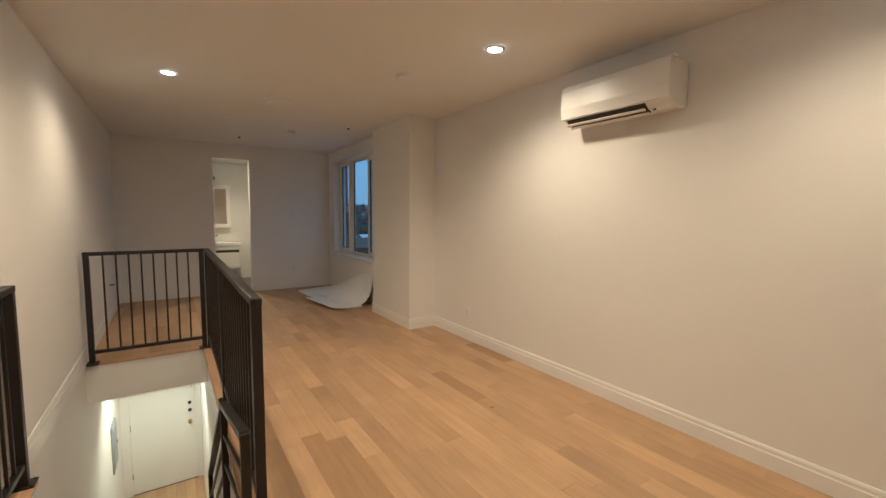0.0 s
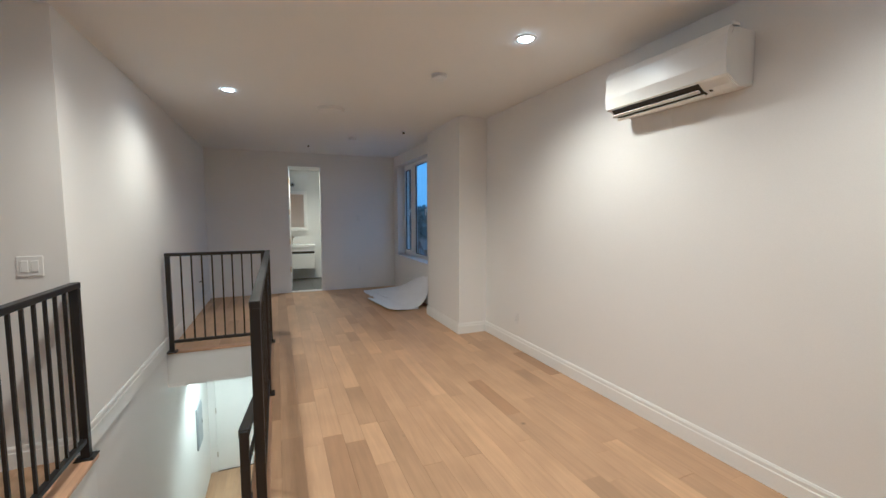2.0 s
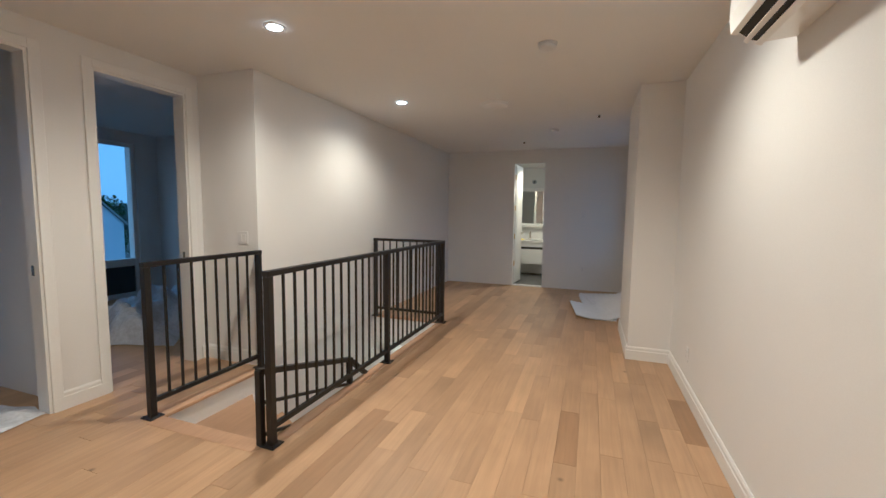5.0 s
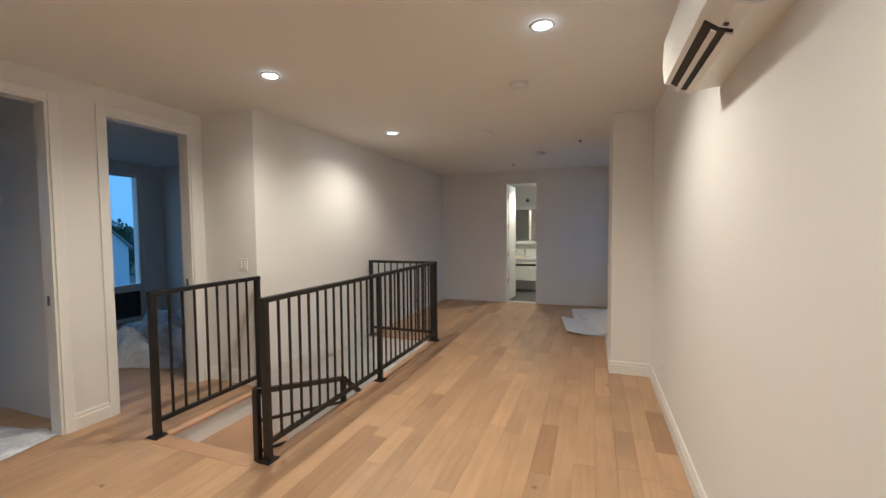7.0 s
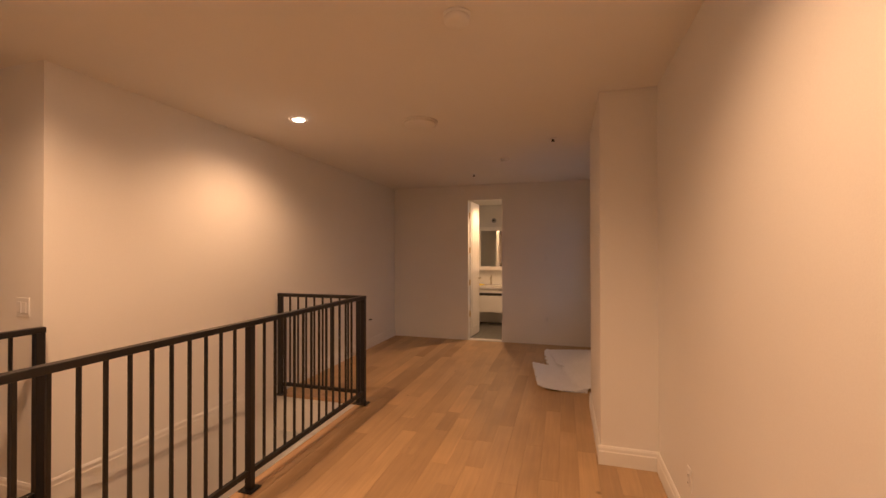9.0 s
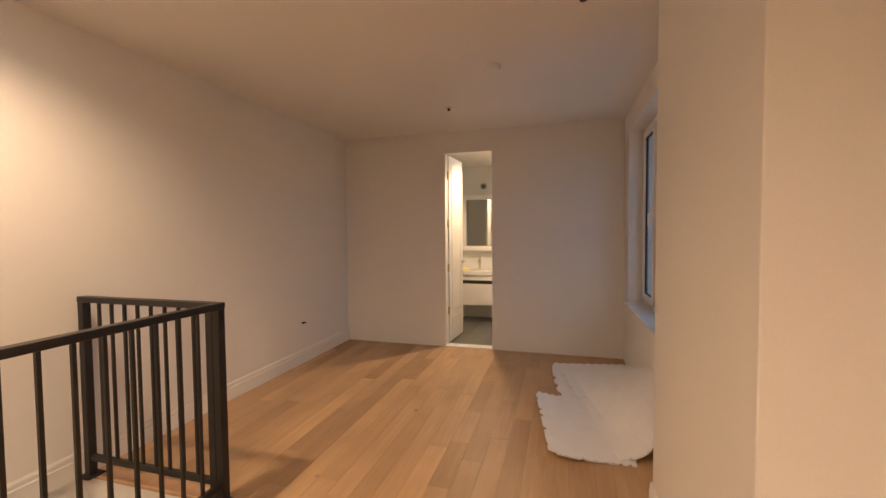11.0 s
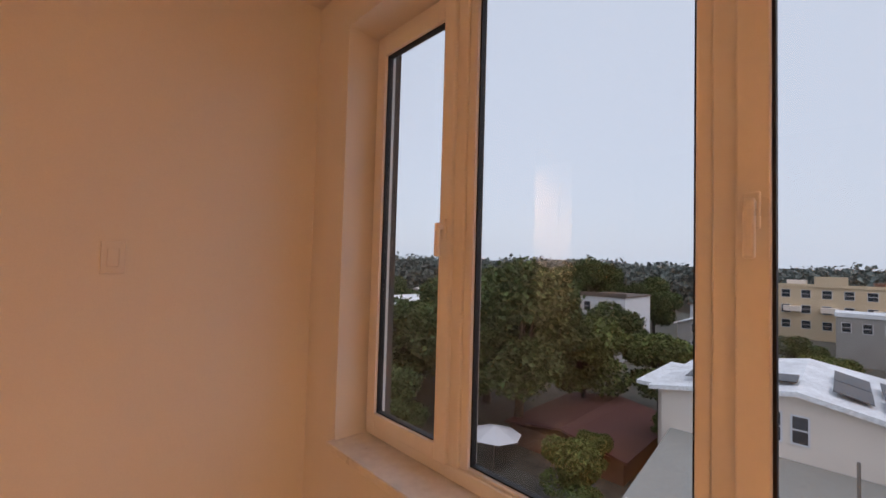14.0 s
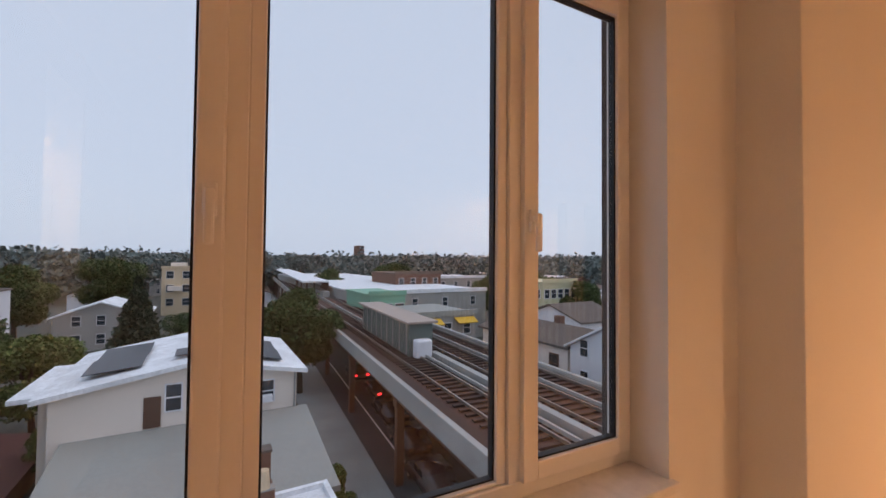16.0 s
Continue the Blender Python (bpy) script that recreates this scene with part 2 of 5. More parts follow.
# ---- the room: walls, ceiling, floor ----
XL, XR, YF, YB = -0.03, 3.52, 8.37, -1.9    # stair wall, long wall, far wall, back wall
XD, XW = -0.69, 3.36                        # wall with the bedroom doors, wall with the window
PIER = (3.147, 4.67, 5.78)
WIN = (6.222, 8.096, 0.682, 2.443)             # y0, y1, sill, head
BD = (1.305, 1.915, 2.40)                   # bathroom opening
DOORS = ((2.34, 3.07), (1.22, 1.985))        # bedroom openings along y
DH = 2.44

w = bmesh.new()
bm_box(w, XR, YB, -0.2, XR + 0.3, PIER[1], CEIL)
structure("wall_east", w, WALL, "long plain white painted plaster wall with the air conditioner", "wall")
w = box(PIER[0], PIER[1], -0.2, XW + 0.19, PIER[2], CEIL, 0.004)
bm_box(w, XW + 0.19, PIER[1] + 0.003, -0.2, XR + 0.1, PIER[1] + 0.2, CEIL)
structure("wall_pier", w, WALL, "projecting white painted plaster pier beside the window", "wall")
w = bmesh.new()
XO = XW + 0.24                              # outer face of the window wall
bm_box(w, XW, PIER[2], -0.2, XO, WIN[0], CEIL)
bm_box(w, XW, WIN[1], -0.2, XO, YF, CEIL)
bm_box(w, XW, WIN[0], -0.2, XO, WIN[1], WIN[2])
bm_box(w, XW, WIN[0], WIN[3], XO, WIN[1], CEIL)
structure("wall_window", w, WALL, "white painted wall with a wide three-part window", "wall")
w = bmesh.new()
bm_box(w, XO, PIER[2], -3.04, XO + 0.05, WIN[0] - 0.01, CEIL + 0.3)
bm_box(w, XO, WIN[1] + 0.01, -3.04, XO + 0.05, YF + 2.0, CEIL + 0.3)
bm_box(w, XO, WIN[0] - 0.01, -3.04, XO + 0.05, WIN[1] + 0.01, WIN[2] - 0.03)
bm_box(w, XO, WIN[0] - 0.01, WIN[3] + 0.02, XO + 0.05, WIN[1] + 0.01, CEIL + 0.3)
structure("facade", w, material("dark_brick_facade", (0.10, 0.075, 0.065), 0.9, vary=0.25, scale=3, fine=25, bump=0.3), "dark brick facade round the window", "facade")
w = bmesh.new()
bm_box(w, -0.2, YF, -0.2, BD[0], YF + 0.12, CEIL)
bm_box(w, BD[1], YF, -0.2, XO, YF + 0.12, CEIL)
bm_box(w, BD[0], YF, BD[2], BD[1], YF + 0.12, CEIL)
structure("wall_north", w, WALL, "white painted far wall with the bathroom opening", "wall")
w = box(XL - 0.13, 3.20, -3.0, XL, YF, CEIL)
bm_box(w, XD - 0.12, 3.20, -0.2, XL - 0.13, 3.32, CEIL)
structure("wall_stair", w, WALL, "white painted wall turning the corner beside the stairwell", "wall")
w = bmesh.new()
bm_box(w, XD - 0.12, DOORS[0][1], -0.2, XD, 3.20, CEIL)
bm_box(w, XD - 0.12, DOORS[1][1], -0.2, XD, DOORS[0][0], CEIL)
bm_box(w, XD - 0.12, YB, -0.2, XD, DOORS[1][0], CEIL)
for a, b in DOORS:
    bm_box(w, XD - 0.12, a, DH, XD, b, CEIL)
structure("wall_west", w, WALL, "white painted wall with two bedroom doorways", "wall")
structure("wall_south", box(XD - 0.12, YB - 0.12, -0.2, XR + 0.3, YB, CEIL), WALL, "plain white painted back wall", "wall")

# ceiling
structure("ceiling", box(-4.6, YB - 0.12, CEIL, XR + 0.3, 10.4, CEIL + 0.25), CEILING, "flat white painted ceiling", "ceiling")

# subfloor round the stair opening
SX0, SX1, SY0, SY1 = 0.03, 0.96, 2.20, 5.25
w = bmesh.new()
bm_box(w, XD - 0.12, YB, -0.36, XR, SY0, -0.022)
bm_box(w, SX1, SY0, -0.36, XR, YF + 0.12, -0.022)
bm_box(w, XL, SY1, -0.36, SX1, YF + 0.12, -0.022)
bm_box(w, XD - 0.12, SY0, -0.36, SX0 - 0.02, 3.20, -0.022)
bm_box(w, -4.6, YB, -0.36, XD - 0.12, 5.4, -0.022)
structure("subfloor", w, GAP, "subfloor under the oak boards", "floor")

# ---- baseboards and trim ----
def baseboard(p, q, side, h=0.13):
    """Stepped white skirting along p-q on the floor; side: the unit vector into the room."""
    p, q, s = Vector((*p, 0)), Vector((*q, 0)), Vector((*side, 0))
    prof = [(0, 0), (0.016, 0), (0.016, h * 0.70), (0.012, h * 0.74), (0.012, h * 0.90), (0.006, h), (0, h)]
    bm = bmesh.new()
    a = [bm.verts.new(p + s * (d + 0.0005) + Vector((0, 0, z))) for d, z in prof]
    b = [bm.verts.new(q + s * (d + 0.0005) + Vector((0, 0, z))) for d, z in prof]
    k = len(prof)
    for i in range(k):
        bm.faces.new((a[i], a[(i + 1) % k], b[(i + 1) % k], b[i]))
    bm.faces.new(a[::-1])
    bm.faces.new(b)
    bmesh.ops.recalc_face_normals(bm, faces=bm.faces)
    return structure("baseboard", bm, TRIM, "white painted stepped wooden baseboard", "baseboard")


baseboard((XR, YB), (XR, PIER[1] - 0.017), (-1, 0))
baseboard((XR, PIER[1]), (PIER[0] - 0.017, PIER[1]), (0, -1))
baseboard((PIER[0], PIER[1]), (PIER[0], PIER[2] + 0.01), (-1, 0))
baseboard((XL, 3.22), (XL, YF), (1, 0), 0.15)
baseboard((XD + 0.0, 3.20), (XL + 0.0, 3.20), (0, -1))
baseboard((XD, DOORS[1][1] + 0.001), (XD, DOORS[0][0] - 0.001), (1, 0))
baseboard((XD, YB), (XD, DOORS[1][0] - 0.001), (1, 0))
baseboard((XD, DOORS[0][1] + 0.07), (XD, 3.185), (1, 0))


def casing(y0, y1):
    """Flat casing and jamb lining of a bedroom doorway."""
    t = thing("door_frame", "white painted flat door casing of a bedroom doorway", "door frame", kind="structure")
    part("jamb", box(XD - 0.122, y0 + 0.001, 0, XD + 0.002, y0 + 0.02, DH), TRIM, t)
    part("jamb", box(XD - 0.122, y1 - 0.02, 0, XD + 0.002, y1 - 0.001, DH), TRIM, t)
    part("head", box(XD - 0.122, y0 + 0.02, DH - 0.02, XD + 0.002, y1 - 0.02, DH), TRIM, t)
    part("architrave", box(XD, y0 - 0.06, 0.0, XD + 0.016, y0 + 0.004, DH + 0.06, 0.003, 1), TRIM, t)
    part("architrave", box(XD, y1 - 0.004, 0.0, XD + 0.016, y1 + 0.06, DH + 0.06, 0.003, 1), TRIM, t)
    part("architrave", box(XD, y0 + 0.004, DH - 0.004, XD + 0.016, y1 - 0.004, DH + 0.06, 0.003, 1), TRIM, t)
    part("strike_plate", box(XD - 0.08, y1 - 0.023, 0.96, XD - 0.05, y1 - 0.0195, 1.03), CHROME, t, "small nickel strike plate")
    return t


for a, b in DOORS:
    casing(a, b)


# ---- stairwell ----
HALL = -2.8
structure("wall_hall", box(SX1 + 0.02, SY0 - 0.1, HALL - 0.2, SX1 + 0.14, 7.6, -0.36), WALL, "white painted stairwell side wall", "wall")
structure("hall_ceiling", box(XL, SY1 - 0.02, -0.385, SX1 + 0.02, 7.72, -0.36), CEILING, "white painted lower hall ceiling", "ceiling")
w = bmesh.new()
bm_box(w, XL, 7.6, HALL - 0.2, 0.06, 7.72, -0.385)
bm_box(w, 0.93, 7.6, HALL - 0.2, SX1 + 0.14, 7.72, -0.385)
bm_box(w, 0.06, 7.6, HALL + 2.05, 0.93, 7.72, -0.385)
structure("wall_hall_end", w, WALL, "white painted lower hall end wall round the entry door", "wall")
structure("hall_subfloor", box(XL, 2.2, HALL - 0.2, SX1 + 0.02, 7.72, HALL - 0.022), GAP, "lower hall subfloor", "floor")
structure("wall_stair_start", box(XL - 0.13, 2.08, HALL - 0.2, SX1 + 0.14, 2.17, -0.36), WALL, "white wall under the upper landing", "wall")
structure("wall_stair_lower", box(XL - 0.13, 2.17, HALL - 0.2, SX0 - 0.02, 3.20, -0.022), WALL, "white wall closing the stairwell below the landing", "wall")
# white fascia boards and oak nosing round the opening
t = thing("stair_opening_trim", "oak nosing and white fascia round the stair opening", "trim", kind="structure")
part("fascia", box(SX1, SY0 + 0.02, -0.36, SX1 + 0.018, SY1, -0.024), TRIM, t)
part("fascia", box(XL + 0.001, SY1 - 0.018, -0.385, SX1, SY1, -0.024), TRIM, t)
part("fascia", box(SX0 - 0.02, SY0 + 0.02, -0.36, SX0 - 0.002, 3.20, -0.024), TRIM, t)
part("nosing", box(SX1 - 0.025, SY0 - 0.02, -0.022, SX1 + 0.07, SY1 + 0.06, 0.003, 0.005), OAK_EDGE, t, "oak nosing board")
part("nosing", box(XL + 0.017, SY1 - 0.03, -0.022, SX1 - 0.025, SY1 + 0.06, 0.003, 0.005), OAK_EDGE, t, "oak nosing board")
part("nosing", box(SX0 - 0.11, SY0 - 0.02, -0.022, SX0 + 0.02, 3.199, 0.003, 0.005), OAK_EDGE, t, "oak nosing board")
part("nosing", box(SX0 + 0.02, SY0 - 0.09, -0.022, SX1 - 0.025, SY0 + 0.03, 0.003, 0.005), OAK_EDGE, t, "oak nosing board")

RISE = -HALL / 15
stairs = thing("stairs", "oak stairs with winding top treads and white risers", "stairs", kind="structure")


def stair_line(i):
    """Left and right end of the front edge of the i-th tread."""
    if i == 0:
        return (SX0 - 0.0, SY0), (SX1, SY0)
    return (XL if i > 0 else SX0, 3.05 + 0.19 * (i - 1)), (SX1, 2.24 + (0.30 if i > 1 else 0.05) * (i - 1) + (0.0 if i < 8 else -0.11 * (i - 7)))


def slab(pts, z0, z1):
    bm = bmesh.new()
    a = [bm.verts.new((px, py, z0)) for px, py in pts]
    b = [bm.verts.new((px, py, z1)) for px, py in pts]
    k = len(pts)
    for i in range(k):
        bm.faces.new((a[i], a[(i + 1) % k], b[(i + 1) % k], b[i]))
    bm.faces.new(a[::-1])
    bm.faces.new(b)
    bmesh.ops.recalc_face_normals(bm, faces=bm.faces)
    return bm


for i in range(14):
    (lx, ly), (rx, ry) = stair_line(i)
    (mx, my), (qx, qy) = stair_line(i + 1)
    z = -RISE * (i + 1)
    part("tread", slab([(lx, ly), (rx, ry), (qx, qy + 0.025), (mx, my + 0.025)], z - 0.03, z), OAK_EDGE, stairs)
    part("riser", slab([(mx, my), (qx, qy), (qx, qy - 0.02), (mx, my - 0.02)], z - RISE, z - 0.03), TRIM, stairs)

# entry door at the foot
d = thing("door_3", "closed white flush entry door with brass locks", "door", pose(0.0, 7.6, HALL), kind="structure")
part("leaf", box(0.075, 0.015, 0.005, 0.915, 0.06, 2.035, 0.002), TRIM, d)
part("door_jamb", box(0.061, 0.0, 0.0, 0.073, 0.1, 2.05), TRIM, d)
part("door_jamb", box(0.917, 0.0, 0.0, 0.929, 0.1, 2.05), TRIM, d)
k = part("knob", lathe([(0.026, 0), (0.026, 0.008), (0.010, 0.012), (0.010, 0.03), (0.026, 0.04), (0.028, 0.055), (0.018, 0.066)]), BRASS, d, "brass knob", True)
k.matrix_local = pose(0.83, 0.015, 0.96, 90)
for z in (1.14, 1.26):
    k = part("deadbolt", lathe([(0.026, 0), (0.026, 0.010), (0.018, 0.016)]), AC_DARK, d, "dark deadbolt", True)
    k.matrix_local = pose(0.83, 0.015, z, 90)
k = part("peephole", lathe([(0.012, 0), (0.012, 0.005), (0.006, 0.007)]), BRASS, d, "", True)
k.matrix_local = pose(0.87, 0.015, 1.52, 90)
for z in (0.25, 1.0, 1.8):
    part("hinge", box(0.070, 0.002, z, 0.084, 0.016, z + 0.09, 0.003), CHROME, d)
p = thing("electrical_panel", "grey steel electrical panel on the lower hall wall", "electrical panel", pose(XL, 6.75, -1.55))
part("cabinet", box(0, -0.18, -0.30, 0.02, 0.18, 0.30, 0.004), STEEL, p)
part("panel_door", box(0.02, -0.15, -0.26, 0.028, 0.15, 0.26, 0.003), STEEL, p)
part("latch", box(0.028, 0.10, -0.02, 0.034, 0.125, 0.02, 0.002), AC_DARK, p)


# ---- railings ----
RH = 1.055


def railing(name, p, q, posts, label, bars):
    """A black steel railing from p to q with posts at the given fractions."""
    p, q = Vector((*p, 0)), Vector((*q, 0))
    t = thing(name, label, "railing", Matrix.Translation(p), "stair railings")
    way = q - p
    length, u = way.length, way.normalized()
    m = u.to_track_quat("Y", "Z").to_matrix().to_4x4()
    for f in posts:
        s = f * length
        bm = box(-0.022, s - 0.022, 0.008, 0.022, s + 0.022, RH - 0.022, 0.003, 1)
        bm.transform(m)
        post = part("post", bm, BLACK, t)
        bm = box(-0.05, s - 0.05, 0.003, 0.05, s + 0.05, 0.011, 0.002, 1)
        bm.transform(m)
        part("base_plate", bm, BLACK, post)
        for bx in (-0.035, 0.035):
            for by in (-0.035, 0.035):
                bm = cyl(0.007, 0.006, 0.006, pose(bx, s + by, 0.011), 8)
                bm.transform(m)
                part("bolt", bm, BLACK, post)
    bm = box(-0.024, -0.024, RH - 0.022, 0.024, length + 0.024, RH + 0.012, 0.004, 2)
    bm.transform(m)
    part("top_rail", bm, BLACK, t)
    spans = list(zip(posts, posts[1:]))
    for a, b in spans:
        s0, s1 = a * length + 0.022, b * length - 0.022
        bm = box(-0.016, s0, 0.10, 0.016, s1, 0.132, 0.003, 1)
        bm.transform(m)
        part("bottom_rail", bm, BLACK, t)
        k = max(1, round(bars * (b - a)))
        me = None
        for i in range(k):
            s = s0 + (s1 - s0) * (i + 1) / (k + 1)
            bm = box(-0.0075, s - 0.0075, 0.132, 0.0075, s + 0.0075, RH - 0.022, 0.001, 1)
            bm.transform(m)
            part("baluster", bm, BLACK, t)
    return t


railing("railing", (0.0, 2.19), (0.0, 3.165), (0, 1), "short black steel railing beside the top steps", 8)
railing("railing", (1.0, 2.215), (1.0, 5.21), (0, 0.496, 1), "long black steel railing along the stairwell", 26)
railing("railing", (0.03, 5.215), (0.95, 5.215), (0, 1), "black steel railing across the end of the stairwell", 8)

# low rail beside the winding treads
t = thing("handrail", "black steel stair handrail stepping down into the well", "handrail", Matrix(), "stair railings")
part("post", box(0.915, 2.175, -RISE, 0.955, 2.215, 0.47, 0.003, 1), BLACK, t)
part("post", box(0.915, 3.14, -1.2, 0.955, 3.18, 0.20, 0.003, 1), BLACK, t)
part("top_rail", bar((0.935, 2.18, 0.462), (0.935, 3.18, 0.20), 0.045, 0.035), BLACK, t)
part("lower_rail", bar((0.935, 2.2, 0.26), (0.935, 3.15, 0.0), 0.02, 0.02), BLACK, t)
part("lower_rail", bar((0.935, 2.2, 0.06), (0.935, 3.15, -0.20), 0.02, 0.02), BLACK, t)
part("top_rail", bar((0.935, 3.165, 0.20), (0.935, 4.9, -1.25), 0.045, 0.035), BLACK, t)
part("post", box(0.915, 4.86, -2.55, 0.955, 4.90, -1.22, 0.003, 1), BLACK, t)
for k in (0.24, 0.44):
    part("lower_rail", bar((0.935, 3.165, 0.2 - k), (0.935, 4.88, -1.23 - k), 0.02, 0.02), BLACK, t)


# ---- window ----
def window_unit():
    y0, y1, z0, z1 = WIN
    xf = XW + 0.15
    t = thing("window_1", "wide three-part white plastic window with two casements", "window", kind="structure")
    for a, b, c, e in ((y0, y1, z0, z0 + 0.05), (y0, y1, z1 - 0.05, z1), (y0, y0 + 0.045, z0 + 0.05, z1 - 0.05), (y1 - 0.045, y1, z0 + 0.05, z1 - 0.05)):
        part("window_frame", box(xf, a, c, xf + 0.07, b, e, 0.003, 1), PVC, t)
    m1, m2 = 7.562, 6.759
    for m in (m1, m2):
        part("mullion", box(xf, m - 0.03, z0 + 0.05, xf + 0.07, m + 0.03, z1 - 0.05, 0.003, 1), PVC, t)

    def sash(a, b, inner, name, fw, fh):
        """One sash between a and b: fw wide stiles, fh high rails, gaskets and pane."""
        lo, hi = z0 + 0.05, z1 - 0.05
        s = part(name, box(xf - inner, a, lo, xf + 0.05 - inner, a + fw, hi, 0.006, 2), PVC, t)
        for q in ((b - fw, b, lo, hi), (a + fw, b - fw, lo, lo + fh), (a + fw, b - fw, hi - fh, hi)):
            part("sash_bar", box(xf - inner, q[0], q[2], xf + 0.05 - inner, q[1], q[3], 0.004, 2), PVC, s)
        gx = xf + 0.022 - inner
        for q in ((a + fw, a + fw + 0.006, lo + fh, hi - fh), (b - fw - 0.006, b - fw, lo + fh, hi - fh), (a + fw, b - fw, lo + fh, lo + fh + 0.006), (a + fw, b - fw, hi - fh - 0.006, hi - fh)):
            part("gasket", box(gx - 0.008, q[0], q[2], gx + 0.017, q[1], q[3]), GASKET, s, "black rubber gasket")
        pane = part("pane", box(gx - 0.002, a + fw, lo + fh, gx + 0.002, b - fw, hi - fh), GLASS, s, "clear glass pane")
        pane.visible_shadow = False
        return s

    c1 = sash(m1 + 0.015, y1 - 0.03, 0.02, "casement", 0.058, 0.058)
    c2 = sash(y0 + 0.03, m2 - 0.015, 0.02, "casement", 0.058, 0.058)
    sash(m2 + 0.03, m1 - 0.03, -0.012, "fixed_sash", 0.036, 0.012)
    for s, y in ((c1, m1 + 0.044), (c2, m2 - 0.044)):
        part("handle_base", box(xf - 0.034, y - 0.014, 1.515, xf - 0.02, y + 0.014, 1.59, 0.004), PVC, s, "white handle rosette")
        part("handle", box(xf - 0.062, y - 0.010, 1.455, xf - 0.046, y + 0.010, 1.575, 0.006), PVC, s, "white lever handle")
        part("handle_neck", box(xf - 0.05, y - 0.009, 1.55, xf - 0.03, y + 0.009, 1.57, 0.003), PVC, s)
    part("window_sill", box(XW - 0.03, y0 - 0.02, z0 - 0.03, xf, y1 + 0.02, z0 + 0.002, 0.005), STONE, t, "white marble sill with plaster smears")
    return t


window_unit()


# ---- things on walls and ceiling ----
def downlight(x, y, z=CEIL, lit=True):
    t = thing("downlight", "round recessed ceiling downlight, lit, white trim ring", "ceiling light", pose(x, y, z), "recessed downlights")
    ring = part("trim_ring", lathe([(0.072, -0.0005), (0.070, -0.006), (0.054, -0.009), (0.050, -0.004), (0.049, -0.001)]), TRIM, t, "", True)
    lens = part("lens", lathe([(0.0485, -0.0025), (0.044, -0.007), (0.02, -0.0085)]), LED, t, "glowing lens", True)
    lens.visible_shadow = ring.visible_shadow = False


for lx, ly in DOWNLIGHTS:
    downlight(lx, ly)
downlight(1.76, 8.86, 2.5)
structure("bathroom_ceiling", box(0.87, YF + 0.122, 2.5, 2.75, 10.2, 2.6), CEILING, "flat white bathroom ceiling", "ceiling")


def air_conditioner():
    """Wall-mounted split unit: rounded body, front panel, flaps and outlet underneath."""
    y0, y1, zb, zt = 1.64, 2.475, 2.140, 2.44
    t = thing("air_conditioner", "white wall-mounted split air conditioner with open louvre", "air conditioner", pose(XR, 0, 0))
    body = [(0, zb + 0.01), (-0.12, zb), (-0.165, zb + 0.014), (-0.207, zb + 0.046), (-0.21, zt - 0.05), (-0.185, zt - 0.008), (-0.15, zt), (0, zt)]
    bm = extrude_profile(body, y0 + 0.004, y1 - 0.004)
    bmesh.ops.bevel(bm, geom=[e for e in bm.edges if abs(e.verts[0].co.y - e.verts[1].co.y) < 1e-6], offset=0.008, segments=2, affect="EDGES")
    part("body", bm, AC_WHITE, t)
    front = [(-0.208, zb + 0.044), (-0.230, zb + 0.050), (-0.240, zb + 0.12), (-0.236, zt - 0.05), (-0.222, zt - 0.012), (-0.20, zt + 0.002), (-0.205, zt - 0.05)]
    part("front_panel", extrude_profile(front, y0, y1), AC_WHITE, t)
    outlet = [(-0.125, zb - 0.003), (-0.166, zb + 0.010), (-0.209, zb + 0.043), (-0.19, zb + 0.055), (-0.13, zb + 0.02)]
    part("air_outlet", extrude_profile(outlet, y0 + 0.17, y1 - 0.03), AC_DARK, t, "dark air outlet slot")
    part("flap", extrude_profile([(-0.122, zb - 0.010), (-0.146, zb - 0.002), (-0.148, zb - 0.007), (-0.124, zb - 0.016)], y0 + 0.175, y1 - 0.02), AC_WHITE, t, "tilted louvre flap")
    part("vane", extrude_profile([(-0.170, zb + 0.006), (-0.186, zb + 0.017), (-0.188, zb + 0.012), (-0.172, zb)], y0 + 0.18, y1 - 0.015), AC_WHITE, t, "pale louvre blade")
    part("sensor", extrude_profile([(-0.15, zb - 0.002), (-0.165, zb + 0.003), (-0.165, zb + 0.006), (-0.15, zb + 0.004)], y0 + 0.12, y0 + 0.135), AC_DARK, t)
    part("end_cap", extrude_profile([(-0.14, zt + 0.0), (-0.20, zt - 0.004), (-0.205, zt + 0.012), (-0.15, zt + 0.016)], y0 + 0.0, y0 + 0.03), AC_WHITE, t)


air_conditioner()


def ceiling_disc(name, x, y, r, h, label, category, mat=TRIM, slots=0):
    t = thing(name, label, category, pose(x, y, CEIL))
    part("base", lathe([(r, -0.0005), (r, -0.010), (r * 0.96, -0.014)]), mat, t, "", True)
    part("cover", lathe([(r * 0.92, -0.014), (r * 0.90, -h * 0.8), (r * 0.75, -h), (r * 0.2, -h - 0.001)]), mat, t, "", True)
    for k in range(slots):
        a = 2 * math.pi * k / slots
        bm = box(r * 0.80, -0.012, -h * 0.62, r * 0.925, 0.012, -h * 0.45)
        bm.transform(pose(0, 0, 0, 0, 0, math.degrees(a)))
        part("vent_slot", bm, AC_DARK, t)
    return t


